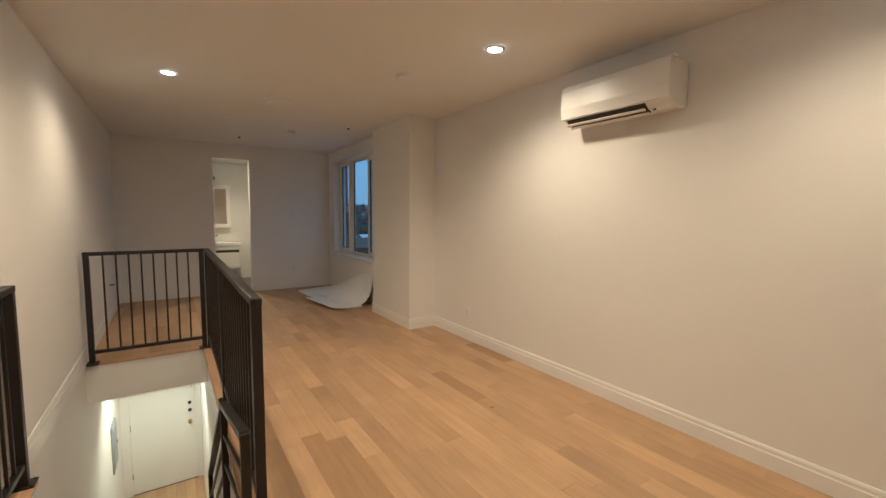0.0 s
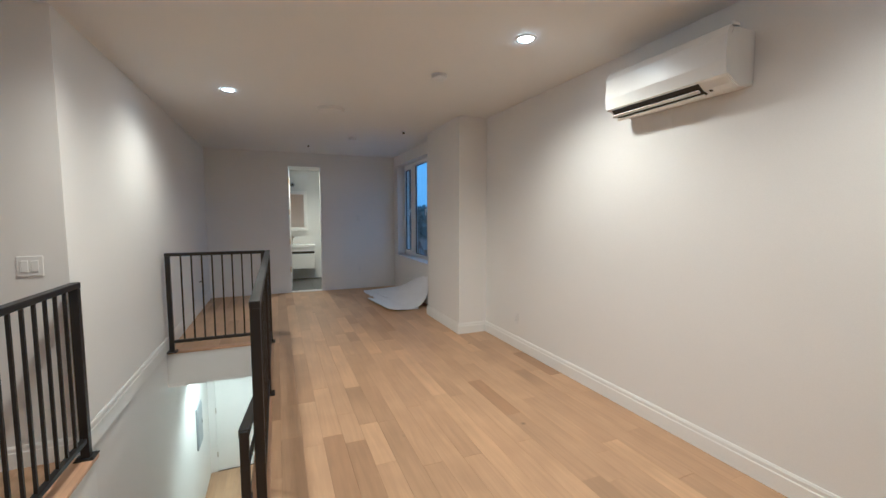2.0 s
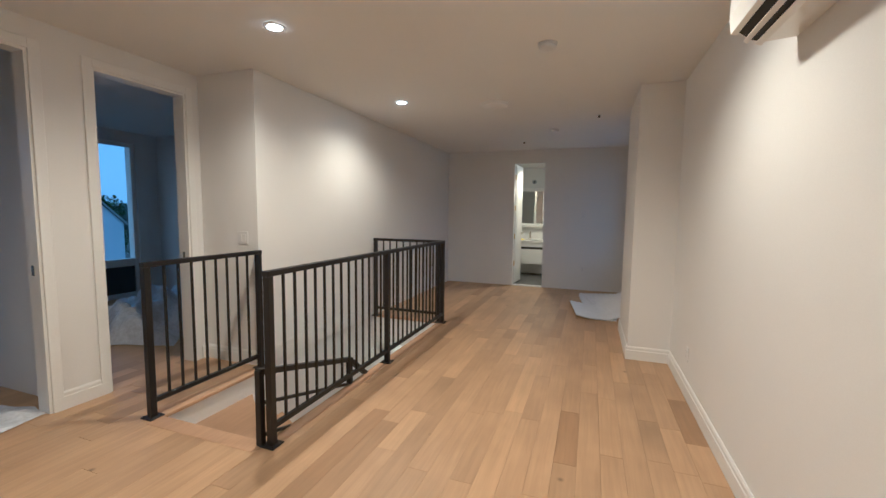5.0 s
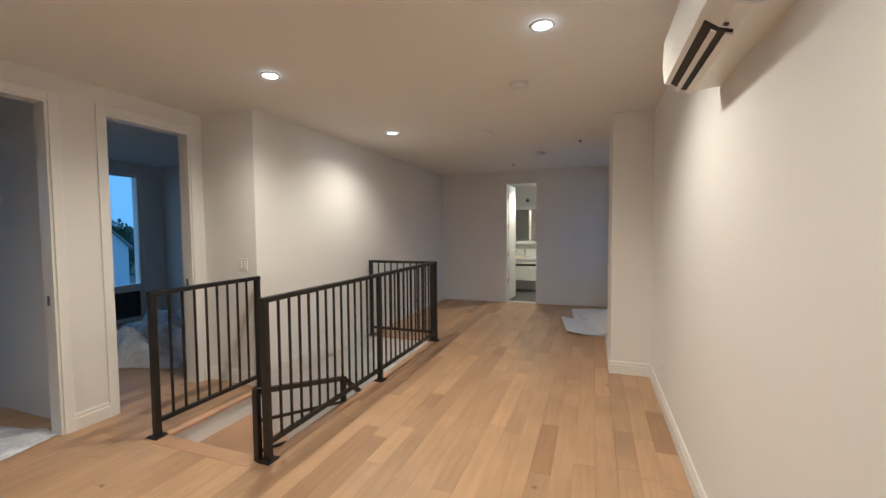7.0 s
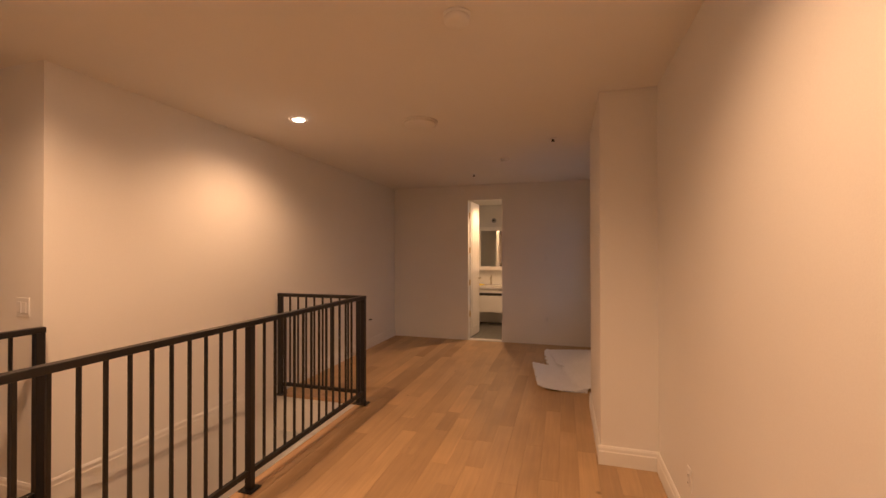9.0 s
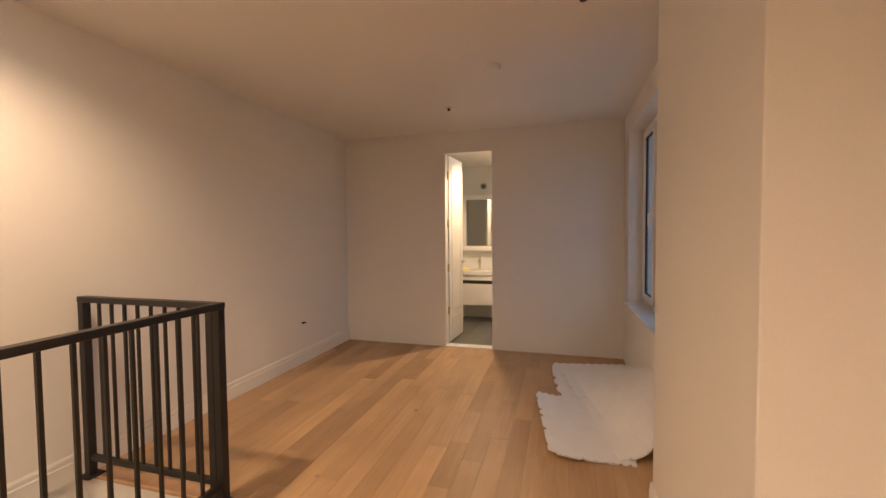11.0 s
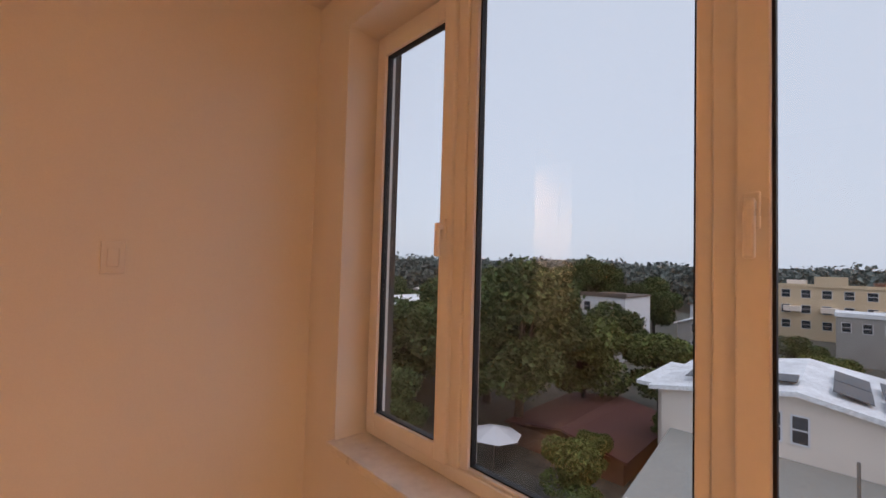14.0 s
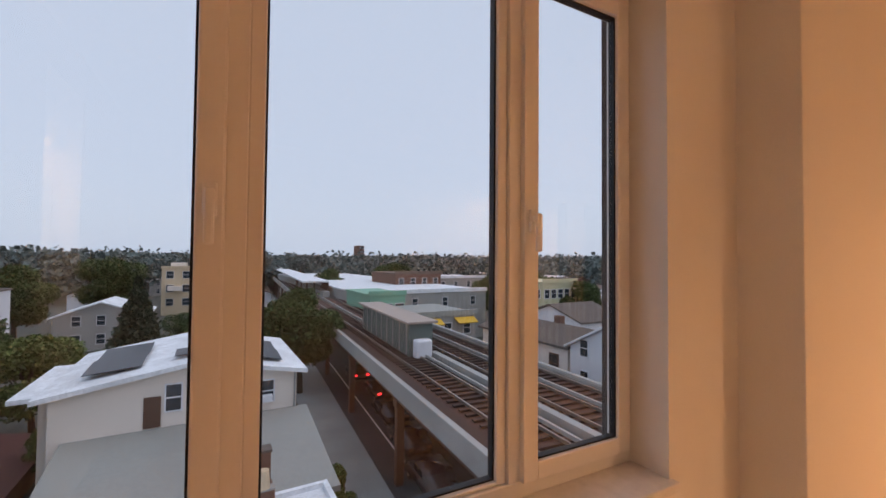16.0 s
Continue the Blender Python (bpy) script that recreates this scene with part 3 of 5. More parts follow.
ceiling_disc("smoke_detector", 2.415, 3.463, 0.068, 0.042, "round white plastic smoke detector on the ceiling", "smoke detector", PLATE)
ceiling_disc("junction_cover", 1.70, 4.93, 0.155, 0.034, "large round white ceiling cover plate", "cover plate", CEILING)
ceiling_disc("smoke_detector", 2.215, 6.55, 0.058, 0.036, "small round white detector on the ceiling", "smoke detector", PLATE)


def sprinkler(x, y):
    t = thing("sprinkler", "small recessed ceiling sprinkler with white escutcheon", "sprinkler", pose(x, y, CEIL))
    part("escutcheon", lathe([(0.036, -0.0005), (0.034, -0.006), (0.018, -0.010)]), PLATE, t, "", True)
    part("head", lathe([(0.014, -0.010), (0.010, -0.022), (0.019, -0.026), (0.019, -0.029)]), AC_DARK, t, "dark sprinkler head", True)


sprinkler(2.80, 5.80)
sprinkler(1.64, 7.42)


def wall_plate(name, m, label, rockers=1, outlet=False):
    """Face towards local -y."""
    t = thing(name, label, "light switch" if not outlet else "power outlet", m)
    wd = 0.07 if rockers == 1 else 0.118
    part("plate", box(-wd / 2, -0.007, -0.058, wd / 2, 0, 0.058, 0.003), PLATE, t)
    for k in range(rockers):
        cx = (k - (rockers - 1) / 2) * 0.046
        if outlet:
            part("socket_face", box(cx - 0.017, -0.010, -0.034, cx + 0.017, -0.007, 0.034, 0.002), PLATE, t)
            for z in (-0.018, 0.018):
                for sx in (-0.006, 0.006):
                    part("slot", box(cx + sx - 0.001, -0.0105, z - 0.004, cx + sx + 0.001, -0.0098, z + 0.004), AC_DARK, t)
        else:
            part("rocker", box(cx - 0.017, -0.012, -0.033, cx + 0.017, -0.007, 0.033, 0.003), PLATE, t)
    return t


wall_plate("light_switch", pose(-0.20, 3.20, 1.17), "white two-gang light switch on the corner wall", 2)
wall_plate("light_switch", pose(2.63, YF, 1.42), "white single light switch beside the bathroom opening")
wall_plate("power_outlet", pose(2.63, YF, 0.40), "white power outlet low on the far wall", 1, True)
for oy in (3.95, 0.55):
    wall_plate("power_outlet", pose(XR, oy, 0.33, 0, 0, -90), "white power outlet low on the long wall", 1, True)
t = thing("cable_stub", "short dark cable end poking from the wall", "cable", pose(XL, 7.36, 0.44))
part("cable", cyl(0.009, 0.008, 0.05, pose(0, 0, 0, 0, 80, 0), 10), AC_DARK, t)
part("grommet", cyl(0.016, 0.014, 0.004, pose(0, 0, 0, 0, 90, 0), 14), PLATE, t)


# ---- foam mats under the window ----
def foam_mat(name, m, curve, sx=0.62, sy=0.62, label=""):
    """A foam tile with toothed edges; curve(u, v) gives the bent surface's height and pull along x."""
    bm = bmesh.new()
    outline = []
    teeth = 9

    def side(p, q):
        n = Vector((q[1] - p[1], p[0] - q[0])).normalized() * 0.022
        for k in range(teeth * 2):
            f0, f1 = k / (teeth * 2), (k + 1) / (teeth * 2)
            o = n if k % 2 else Vector((0, 0))
            for f in (f0 + 0.006, f1 - 0.006):
                outline.append((p[0] + (q[0] - p[0]) * f + o[0], p[1] + (q[1] - p[1]) * f + o[1]))

    c = [(0, 0), (sx, 0), (sx, sy), (0, sy)]
    for i in range(4):
        side(c[i], c[(i + 1) % 4])
    vs = [bm.verts.new((px, py, 0)) for px, py in outline]
    f = bm.faces.new(vs)
    bmesh.ops.triangulate(bm, faces=[f])
    for ax in (0, 1):
        for k in range(1, 14):
            co = [0, 0, 0]
            no = [0, 0, 0]
            co[ax] = k * (sx, sy)[ax] / 14
            no[ax] = 1
            bmesh.ops.bisect_plane(bm, geom=bm.verts[:] + bm.edges[:] + bm.faces[:], plane_co=co, plane_no=no)
    r = bmesh.ops.extrude_face_region(bm, geom=bm.faces[:])
    top = [v for v in r["geom"] if isinstance(v, bmesh.types.BMVert)]
    for v in top:
        v.co.z += 0.011
    for v in bm.verts:
        dx, dz = curve(v.co.x / sx, v.co.y / sy)
        v.co.x += dx
        v.co.z += dz
    bmesh.ops.recalc_face_normals(bm, faces=bm.faces)
    t = thing(name, label, "foam mat", m, "foam floor mats")
    part("mat", bm, FOAM, t)
    return t


def bend(start, rise, r=0.30, sx=0.62):
    """Curl up past start (a share of the width) round a radius r."""
    def f(u, v):
        s = (u - start) * sx
        if s <= 0:
            return 0.0, 0.004 * math.sin(7 * u + 3 * v)
        a = min(s / r, rise)
        return r * math.sin(a) - s + max(s - r * rise, 0) * math.cos(rise), r * (1 - math.cos(a)) + max(s - r * rise, 0) * math.sin(rise)
    return f


foam_mat("foam_mat", pose(2.64, 6.10, 0.016, 0, 2.0, 8), lambda u, v: (0.0, 0.035 * (1 - u) ** 3), 0.50, 0.93, "pale foam floor mat with toothed edges, slightly raised")
foam_mat("foam_mat", pose(2.84, 7.05, 0.014, 0, 1, 11), lambda u, v: (0.0, 0.02 * (1 - u) ** 4 * (1 - v)), 0.40, 0.72, "pale toothed foam floor mat lying near the corner")


def leaning(u, v):
    """Curled up against the wall at one end, nearly flat at the other; the far edge stays along the wall."""
    f = bend(0.12, 0.06 + 1.24 * max(0.0, 1 - v) ** 1.3, 0.28, 0.72)
    dx, dz = f(u, v)
    return dx + 0.485 - (0.72 + f(1.0, v)[0]), dz


foam_mat("foam_mat", pose(2.865, 6.20, 0.001, 0, 0, 0), leaning, 0.72, 1.8, "pale foam mat sheet curling up the wall below the window")


# ---- bathroom ----
BY = 10.2
w = bmesh.new()
bm_box(w, 0.75, YF + 0.12, -0.2, 0.87, BY, CEIL)
bm_box(w, 2.75, YF + 0.12, -0.2, 2.87, BY, CEIL)
bm_box(w, 0.75, BY, -0.2, 2.87, BY + 0.12, CEIL)
structure("wall_bathroom", w, WALLTILE, "white bathroom walls", "wall")
structure("bathroom_subfloor", box(0.87, YF + 0.12, -0.2, 2.75, BY, -0.01), GAP, "bathroom floor bed", "floor")
structure("threshold", box(BD[0], YF - 0.012, -0.02, BD[1], YF + 0.125, 0.012, 0.004), STONE, "white marble bathroom threshold", "threshold")
t = thing("door_frame", "white painted jambs of the bathroom opening", "door frame", kind="structure")
part("jamb", box(BD[0] + 0.0005, YF - 0.004, 0.012, BD[0] + 0.022, YF + 0.122, BD[2] - 0.001), TRIM, t)
part("jamb", box(BD[1] - 0.012, YF - 0.004, 0.012, BD[1] - 0.0005, YF + 0.122, BD[2] - 0.001), TRIM, t)
part("head", box(BD[0] + 0.022, YF - 0.004, BD[2] - 0.02, BD[1] - 0.012, YF + 0.122, BD[2] - 0.001), TRIM, t)
# leaf, opened inwards
d = thing("door_1", "white two-panel bathroom door standing open inwards", "door", pose(BD[0] + 0.035, YF + 0.125, 0.02, 0, 0, 86), kind="structure")
part("leaf", box(0, 0, 0, 0.57, 0.036, 2.36, 0.002), TRIM, d)
for z0, z1 in ((0.14, 0.30), (0.40, 2.24)):
    for a, b, c, e in ((0.10, 0.47, z0, z0 + 0.016), (0.10, 0.47, z1 - 0.016, z1), (0.10, 0.116, z0, z1), (0.454, 0.47, z0, z1)):
        part("panel_moulding", box(a, -0.005, c, b, 0.0005, e, 0.003, 1), TRIM, d)
for z in (0.36, 0.90, 1.46, 2.06):
    part("hinge", box(-0.028, -0.004, z, 0.0, 0.030, z + 0.10, 0.002, 1), BRASS, d, "brass hinge")
part("door_handle", box(0.50, -0.05, 0.98, 0.53, 0.0, 1.01, 0.005), CHROME, d)

v = thing("vanity", "wall-hung white vanity cabinet with dark finger groove", "vanity", pose(1.12, BY, 0))
part("body", box(0, -0.44, 0.28, 0.76, 0, 0.75, 0.003), TRIM, v)
part("drawer_front", box(0.004, -0.458, 0.28, 0.756, -0.441, 0.612, 0.003), TRIM, v)
part("drawer_front", box(0.004, -0.458, 0.668, 0.756, -0.441, 0.75, 0.003), TRIM, v)
part("finger_groove", box(0.004, -0.446, 0.614, 0.756, -0.4405, 0.666), AC_DARK, v, "black finger groove")
b = thing("washbasin", "white ceramic vanity washbasin", "washbasin", pose(1.10, BY, 0.75))
bm = box(0, -0.475, 0, 0.80, 0, 0.065, 0.008)
part("basin", bm, WALLTILE, b)
k = part("bowl_rim", lathe([(0.20, 0.0), (0.205, 0.006), (0.19, 0.008), (0.16, 0.003)]), WALLTILE, b, "", True)
k.matrix_local = pose(0.40, -0.24, 0.065)
f = thing("faucet", "brushed nickel basin faucet", "faucet", pose(1.42, BY - 0.09, 0.815))
part("column", cyl(0.021, 0.018, 0.17), CHROME, f, "", True)
part("spout", bar((0, 0, 0.145), (0, -0.13, 0.125), 0.03, 0.022, 0.006), CHROME, f)
part("lever", bar((0, 0, 0.176), (0, 0.05, 0.20), 0.018, 0.010, 0.003), CHROME, f)
g = thing("rubber_glove", "yellow rubber glove lying on the washbasin", "glove", pose(1.22, BY - 0.33, 0.816))
bm = bmesh.new()
bmesh.ops.create_icosphere(bm, subdivisions=3, radius=1)
for vv in bm.verts:
    vv.co = Vector((vv.co.x * 0.10, vv.co.y * 0.05, max(vv.co.z, -0.3) * 0.022 + 0.0066)) * (1 + 0.25 * noise.noise(vv.co * 2.2))
part("glove", bm, YELLOW, g, "", True)
mc = thing("mirror_cabinet", "white framed mirror cabinet above the washbasin", "mirror cabinet", pose(1.13, BY, 1.12))
part("body", box(0, -0.11, 0, 0.64, 0, 0.90, 0.003), TRIM, mc)
part("mirror", box(0.075, -0.1145, 0.075, 0.565, -0.111, 0.825), MIRROR, mc, "mirror glass")
for q in ((0, 0.64, 0, 0.072), (0, 0.64, 0.828, 0.90), (0, 0.072, 0.072, 0.828), (0.568, 0.64, 0.072, 0.828)):
    part("frame", box(q[0], -0.128, q[2], q[1], -0.1105, q[3], 0.003, 1), TRIM, mc)
s = thing("junction_box", "open dark electrical box above the mirror", "junction box", pose(1.47, BY, 2.17))
k = part("ring", lathe([(0.05, 0), (0.05, 0.012), (0.038, 0.014)]), STEEL, s, "", True)
k.matrix_local = pose(0, 0, 0, 90)
part("wires", box(-0.02, -0.04, -0.02, 0.02, -0.012, 0.015, 0.008), AC_DARK, s)
tw = thing("bath_towel", "dark grey bath towel hanging on the bathroom wall", "towel", pose(2.2, YF + 0.13, 1.2))
part("towel", box(-0.16, 0, -0.45, 0.16, 0.03, 0.55, 0.012), STEEL, tw)
btile = tagged(new("bathroom_floor"), "grey porcelain bathroom floor tiles", "floor", kind="structure")
tile_mesh = mesh_of(box(0.0015, 0.0015, -0.01, 0.2985, 0.5985, 0, 0.0015, 1), "tile", TILE)
for i in range(7):
    for j in range(3):
        o = new("tile", tile_mesh)
        o.location = (0.87 + i * 0.3, YF + 0.125 + j * 0.6, 0)
        o.parent = btile


# ---- bedrooms ----
w = bmesh.new()
BX, WY, WY2 = -4.2, (2.62, 4.93, 0.02, 2.46), (-0.9, 1.5, 0.02, 2.46)
bm_box(w, BX - 0.25, YB, -0.2, BX, WY2[0], CEIL)
bm_box(w, BX - 0.25, WY2[1], -0.2, BX, WY[0], CEIL)
bm_box(w, BX - 0.25, WY[1], -0.2, BX, 5.4, CEIL)
for q in (WY, WY2):
    bm_box(w, BX - 0.25, q[0], q[3], BX, q[1], CEIL)
    bm_box(w, BX - 0.25, q[0], -0.2, BX, q[1], q[2])
structure("wall_bedroom_west", w, WALL, "white bedroom wall with tall window", "wall")
structure("wall_bedroom_north", box(BX, 5.28, -0.2, XL - 0.13, 5.4, CEIL), WALL, "plain white bedroom end wall", "wall")
structure("wall_bedroom_partition", box(BX, 2.10, -0.2, XD - 0.12, 2.20, CEIL), WALL, "plain white partition between bedrooms", "wall")
structure("wall_bedroom_south", box(BX, YB - 0.12, -0.2, XD - 0.12, YB, CEIL), WALL, "plain white bedroom wall", "wall")


def bedroom_window(name, wy, mids):
    t = thing(name, "tall white bedroom window with dark lower panels", "window", kind="structure")
    y0, y1, z0, z1 = wy
    xo = BX - 0.10
    cuts = [y0 - 0.01] + list(mids) + [y1 + 0.01]
    for c in cuts:
        part("window_frame", box(xo, max(c - 0.07, y0), z0, xo + 0.07, min(c + 0.07, y1), z1, 0.004, 1), PVC, t)
    for c0, c1 in zip(cuts, cuts[1:]):
        a, b = c0 + 0.07, c1 - 0.07
        for e, f in ((z1 - 0.06, z1), (0.50, 0.62), (z0, 0.07)):
            part("window_frame", box(xo, a, e, xo + 0.07, b, f, 0.004, 1), PVC, t)
        part("lower_panel", box(xo + 0.02, a, 0.07, xo + 0.04, b, 0.50), DARKPANEL, t, "dark lower panel")
        g = part("pane", box(xo + 0.03, a, 0.62, xo + 0.034, b, z1 - 0.06), GLASS, t, "clear glass pane")
        g.visible_shadow = False


bedroom_window("window_2", WY, (3.45, 4.33))
bedroom_window("window_3", WY2, (-0.1, 0.7))


def crumpled(name, m, sx, sy, h, seed, label, category, mat):
    """A heap of crumpled sheeting lying on the floor."""
    bm = bmesh.new()
    bmesh.ops.create_grid(bm, x_segments=46, y_segments=34, size=0.5)
    o = Vector((seed * 3.7, seed * 1.3, 0))
    for vv in bm.verts:
        x, y = vv.co.x, vv.co.y
        edge = max(0.0, 1 - (2 * abs(x)) ** 3) * max(0.0, 1 - (2 * abs(y)) ** 3)
        n1 = noise.noise(Vector((x * 3.1, y * 3.1, 0)) + o)
        n2 = abs(noise.noise(Vector((x * 7.5, y * 7.5, 4)) + o))
        wob = 1 + 0.18 * noise.noise(Vector((x * 4, y * 4, 9)) + o)
        vv.co = Vector((x * sx * wob, y * sy * wob, 0.006 + edge * h * max(0.05, 0.45 + 0.9 * n1) + 0.10 * h * 3 * n2 * edge))
    t = thing(name, label, category, m)
    part("sheet", bm, mat, t)
    return t


crumpled("plastic_sheet", pose(-2.15, 3.45, 0.001, 0, 0, 20), 1.5, 0.9, 0.48, 2, "crumpled clear plastic sheeting heaped on the bedroom floor", "plastic sheeting", PLASTIC_SHEET)
crumpled("plastic_sheet", pose(-2.6, 4.2, 0.001, 0, 0, -30), 1.1, 0.8, 0.55, 5, "crumpled pale plastic sheeting beside the bedroom window", "plastic sheeting", PLASTIC_SHEET)
crumpled("paper_sheet", pose(-0.98, 1.72, 0.001, 0, 0, 10), 0.62, 0.45, 0.03, 7, "flat grey floor protection paper in the bedroom doorway", "paper", PLASTIC_SHEET)


# ================= outdoors =================
indoors = set(bpy.data.objects)
GZ = -11.0
ASPHALT = material("street_asphalt", (0.055, 0.055, 0.058), 0.9, vary=0.2, scale=0.3, fine=8, bump=0.3)
GROUND = material("city_ground", (0.085, 0.085, 0.070), 0.95, vary=0.45, scale=0.06, fine=1.2, bump=0.0)
CONCRETE = material("grey_concrete", (0.34, 0.335, 0.32), 0.85, vary=0.16, scale=0.5, fine=12, bump=0.2)
CREAM = material("cream_siding", (0.80, 0.71, 0.64), 0.8, vary=0.06, scale=0.5, fine=14, bump=0.1)
WHITEROOF = material("white_coated_roof", (0.74, 0.77, 0.80), 0.6, vary=0.22, scale=0.9, fine=7, bump=0.1)
GREYROOF = material("grey_membrane_roof", (0.30, 0.31, 0.29), 0.8, vary=0.10, scale=0.25, fine=6, bump=0.1)
SOLAR = material("solar_cells", (0.02, 0.024, 0.034), 0.38, vary=0.1, bump=0.0)
BRICK = material("red_brown_brick", (0.17, 0.085, 0.06), 0.9, vary=0.2, scale=1.5, fine=16, bump=0.3)
BROWN = material("brown_paint", (0.12, 0.06, 0.04), 0.6)
WINGLASS = material("dark_window_glass", (0.035, 0.045, 0.055), 0.12, vary=0.3, bump=0.0)
WHITEPAINT = material("white_clapboard", (0.70, 0.72, 0.76), 0.7, vary=0.05, scale=0.8, fine=10)
TANROOF = material("brown_shingle", (0.13, 0.10, 0.085), 0.9, vary=0.2, scale=1, fine=12)
RUST = material("rusty_track_bed", (0.085, 0.038, 0.028), 0.9, vary=0.35, scale=0.8, fine=7, bump=0.3)
RAIL = material("worn_rail_steel", (0.30, 0.26, 0.23), 0.4, metal=0.7, vary=0.15)
TIE = material("dark_timber_tie", (0.060, 0.030, 0.022), 0.9, vary=0.3, each=0.25)
GREEN = material("pale_green_panel", (0.16, 0.40, 0.29), 0.6, vary=0.1, scale=0.6)
DULLGREEN = material("dull_green_screen", (0.11, 0.15, 0.14), 0.6, vary=0.3, scale=1.2, fine=9)
PINKROOF = material("pinkish_gravel_roof", (0.40, 0.33, 0.29), 0.9, vary=0.12)
YELLOWSIGN = material("yellow_awning", (0.70, 0.40, 0.03), 0.6)
SANDSTONE = material("yellow_brick", (0.66, 0.51, 0.35), 0.9, vary=0.1, scale=0.3, fine=3)
PALEBRICK = material("pale_yellow_green_render", (0.50, 0.50, 0.33), 0.9, vary=0.08)
BARK = material("bark", (0.06, 0.045, 0.035), 0.95, vary=0.3, fine=20, bump=0.4)
TAIL = glowing("lit_red_tail_lamp", (1.0, 0.03, 0.03), 2.5)
CARPAINT = material("dark_car_paint", (0.05, 0.03, 0.03), 0.25, vary=0.05, bump=0.0, each=0.6)
TYRE = material("tyre_rubber", (0.015, 0.015, 0.015), 0.85)


def leaf_material(name, colour):
    m = material(name, colour, 0.75, vary=0.35, scale=0.35, fine=3, bump=0.0, spec=0.2)
    n, l = m.node_tree.nodes, m.node_tree.links
    geo = n.new("ShaderNodeNewGeometry")
    r = n.new("ShaderNodeMapRange")
    r.inputs[3].default_value, r.inputs[4].default_value = 0.55, 1.5
    l.new(geo.outputs["Random Per Island"], r.inputs[0])
    b = n["Principled BSDF"]
    old = b.inputs["Base Color"].links[0].from_socket
    h = n.new("ShaderNodeHueSaturation")
    l.new(old, h.inputs["Color"])
    l.new(r.outputs[0], h.inputs["Value"])
    l.new(h.outputs[0], b.inputs["Base Color"])
    return m


LEAF = leaf_material("dark_green_leaves", (0.056, 0.090, 0.032))
LEAF2 = leaf_material("olive_green_leaves", (0.100, 0.138, 0.042))
LEAF3 = leaf_material("blue_green_needles", (0.030, 0.048, 0.030))
# paler and bluer than the near leaves: distance haze put into the colour
FARLEAF = leaf_material("haze_tinted_woods", (0.115, 0.145, 0.135))

ground = structure("ground", box(-3000, -3000, GZ - 0.5, 3000, 3000, GZ), GROUND, "mixed grey and green city ground reaching the horizon", "ground")
U, V = Vector((0.9966, -0.0819, 0)), Vector((0.0819, 0.9966, 0))
STREET = Matrix(((U.x, V.x, 0, 14), (U.y, V.y, 0, -0.8), (0, 0, 1, 0), (0, 0, 0, 1)))


def placed(bm, m):
    bm.transform(m)
    return bm


structure("road", placed(box(-9, -15, GZ, 500, 0.0, GZ + 0.02), STREET), ASPHALT, "dark asphalt street under the elevated railway", "road")
structure("pavement", placed(box(-9, 0.0, GZ, 500, 3.2, GZ + 0.15, 0.02), STREET), CONCRETE, "pale concrete pavement with a kerb", "pavement")
structure("lane_marking", placed(box(-8.5, -1.9, GZ + 0.02, 120, -1.78, GZ + 0.026), STREET), WHITEPAINT, "white painted lane line", "road")

structure("lower_storeys", box(-4.5, YB - 0.15, GZ - 0.5, 3.64, 10.45, -3.05), BRICK, "brick storeys of the building below the flat", "building")

# elevated railway
DZ = -4.9
via = tagged(new("elevated_railway"), "long elevated railway with rusty tracks and pale parapets", "railway viaduct")
part("deck", placed(box(-8, -9.2, DZ - 0.9, 420, -0.05, DZ - 0.12), STREET), RUST, via)
part("parapet", placed(box(-8, -0.3, DZ - 0.75, 420, 0.0, DZ + 0.22, 0.03), STREET), CONCRETE, via, "pale concrete parapet")
part("parapet", placed(box(-8, -9.5, DZ - 1.0, 420, -9.2, DZ + 0.30, 0.03), STREET), CONCRETE, via, "pale concrete parapet")
part("walkway", placed(box(-8, -1.0, DZ - 0.12, 420, -0.36, DZ + 0.02), STREET), TIE, via)
part("walkway", placed(box(-8, -4.75, DZ - 0.12, 14, -4.35, DZ + 0.25), STREET), CONCRETE, via, "pale concrete curb between tracks")
for c in (-2.6, -6.2, -8.1):
    for s in (-0.72, 0.72):
        bm = box(-8, c + s - 0.04, DZ, 420, c + s + 0.04, DZ + 0.14)
        part("rail", placed(bm, STREET), RAIL, via)
    part("third_rail", placed(box(-8, c - 1.18, DZ + 0.05, 420, c - 1.06, DZ + 0.22), STREET), CONCRETE, via, "pale third-rail cover board")
tie_mesh = mesh_of(placed(box(-0.11, -1.25, -0.1, 0.11, 1.25, 0, 0.01, 1), Matrix(STREET.to_3x3().to_4x4())), "tie", TIE)
for c in (-2.6, -6.2, -8.1):
    for k in range(85):
        o = new("tie", tie_mesh)
        o.location = STREET @ Vector((-7.8 + k * 0.62, c, DZ + 0.005))
        o.parent = via
for k in range(25):
    u = -2 + k * 12
    for v in (-0.7, -8.8):
        part("column", placed(box(u - 0.22, v - 0.22, GZ, u + 0.22, v + 0.22, DZ - 0.9, 0.03, 1), STREET), BROWN, via)
    part("cross_beam", placed(box(u - 0.3, -9.1, DZ - 1.7, u + 0.3, -0.4, DZ - 0.9), STREET), BROWN, via)

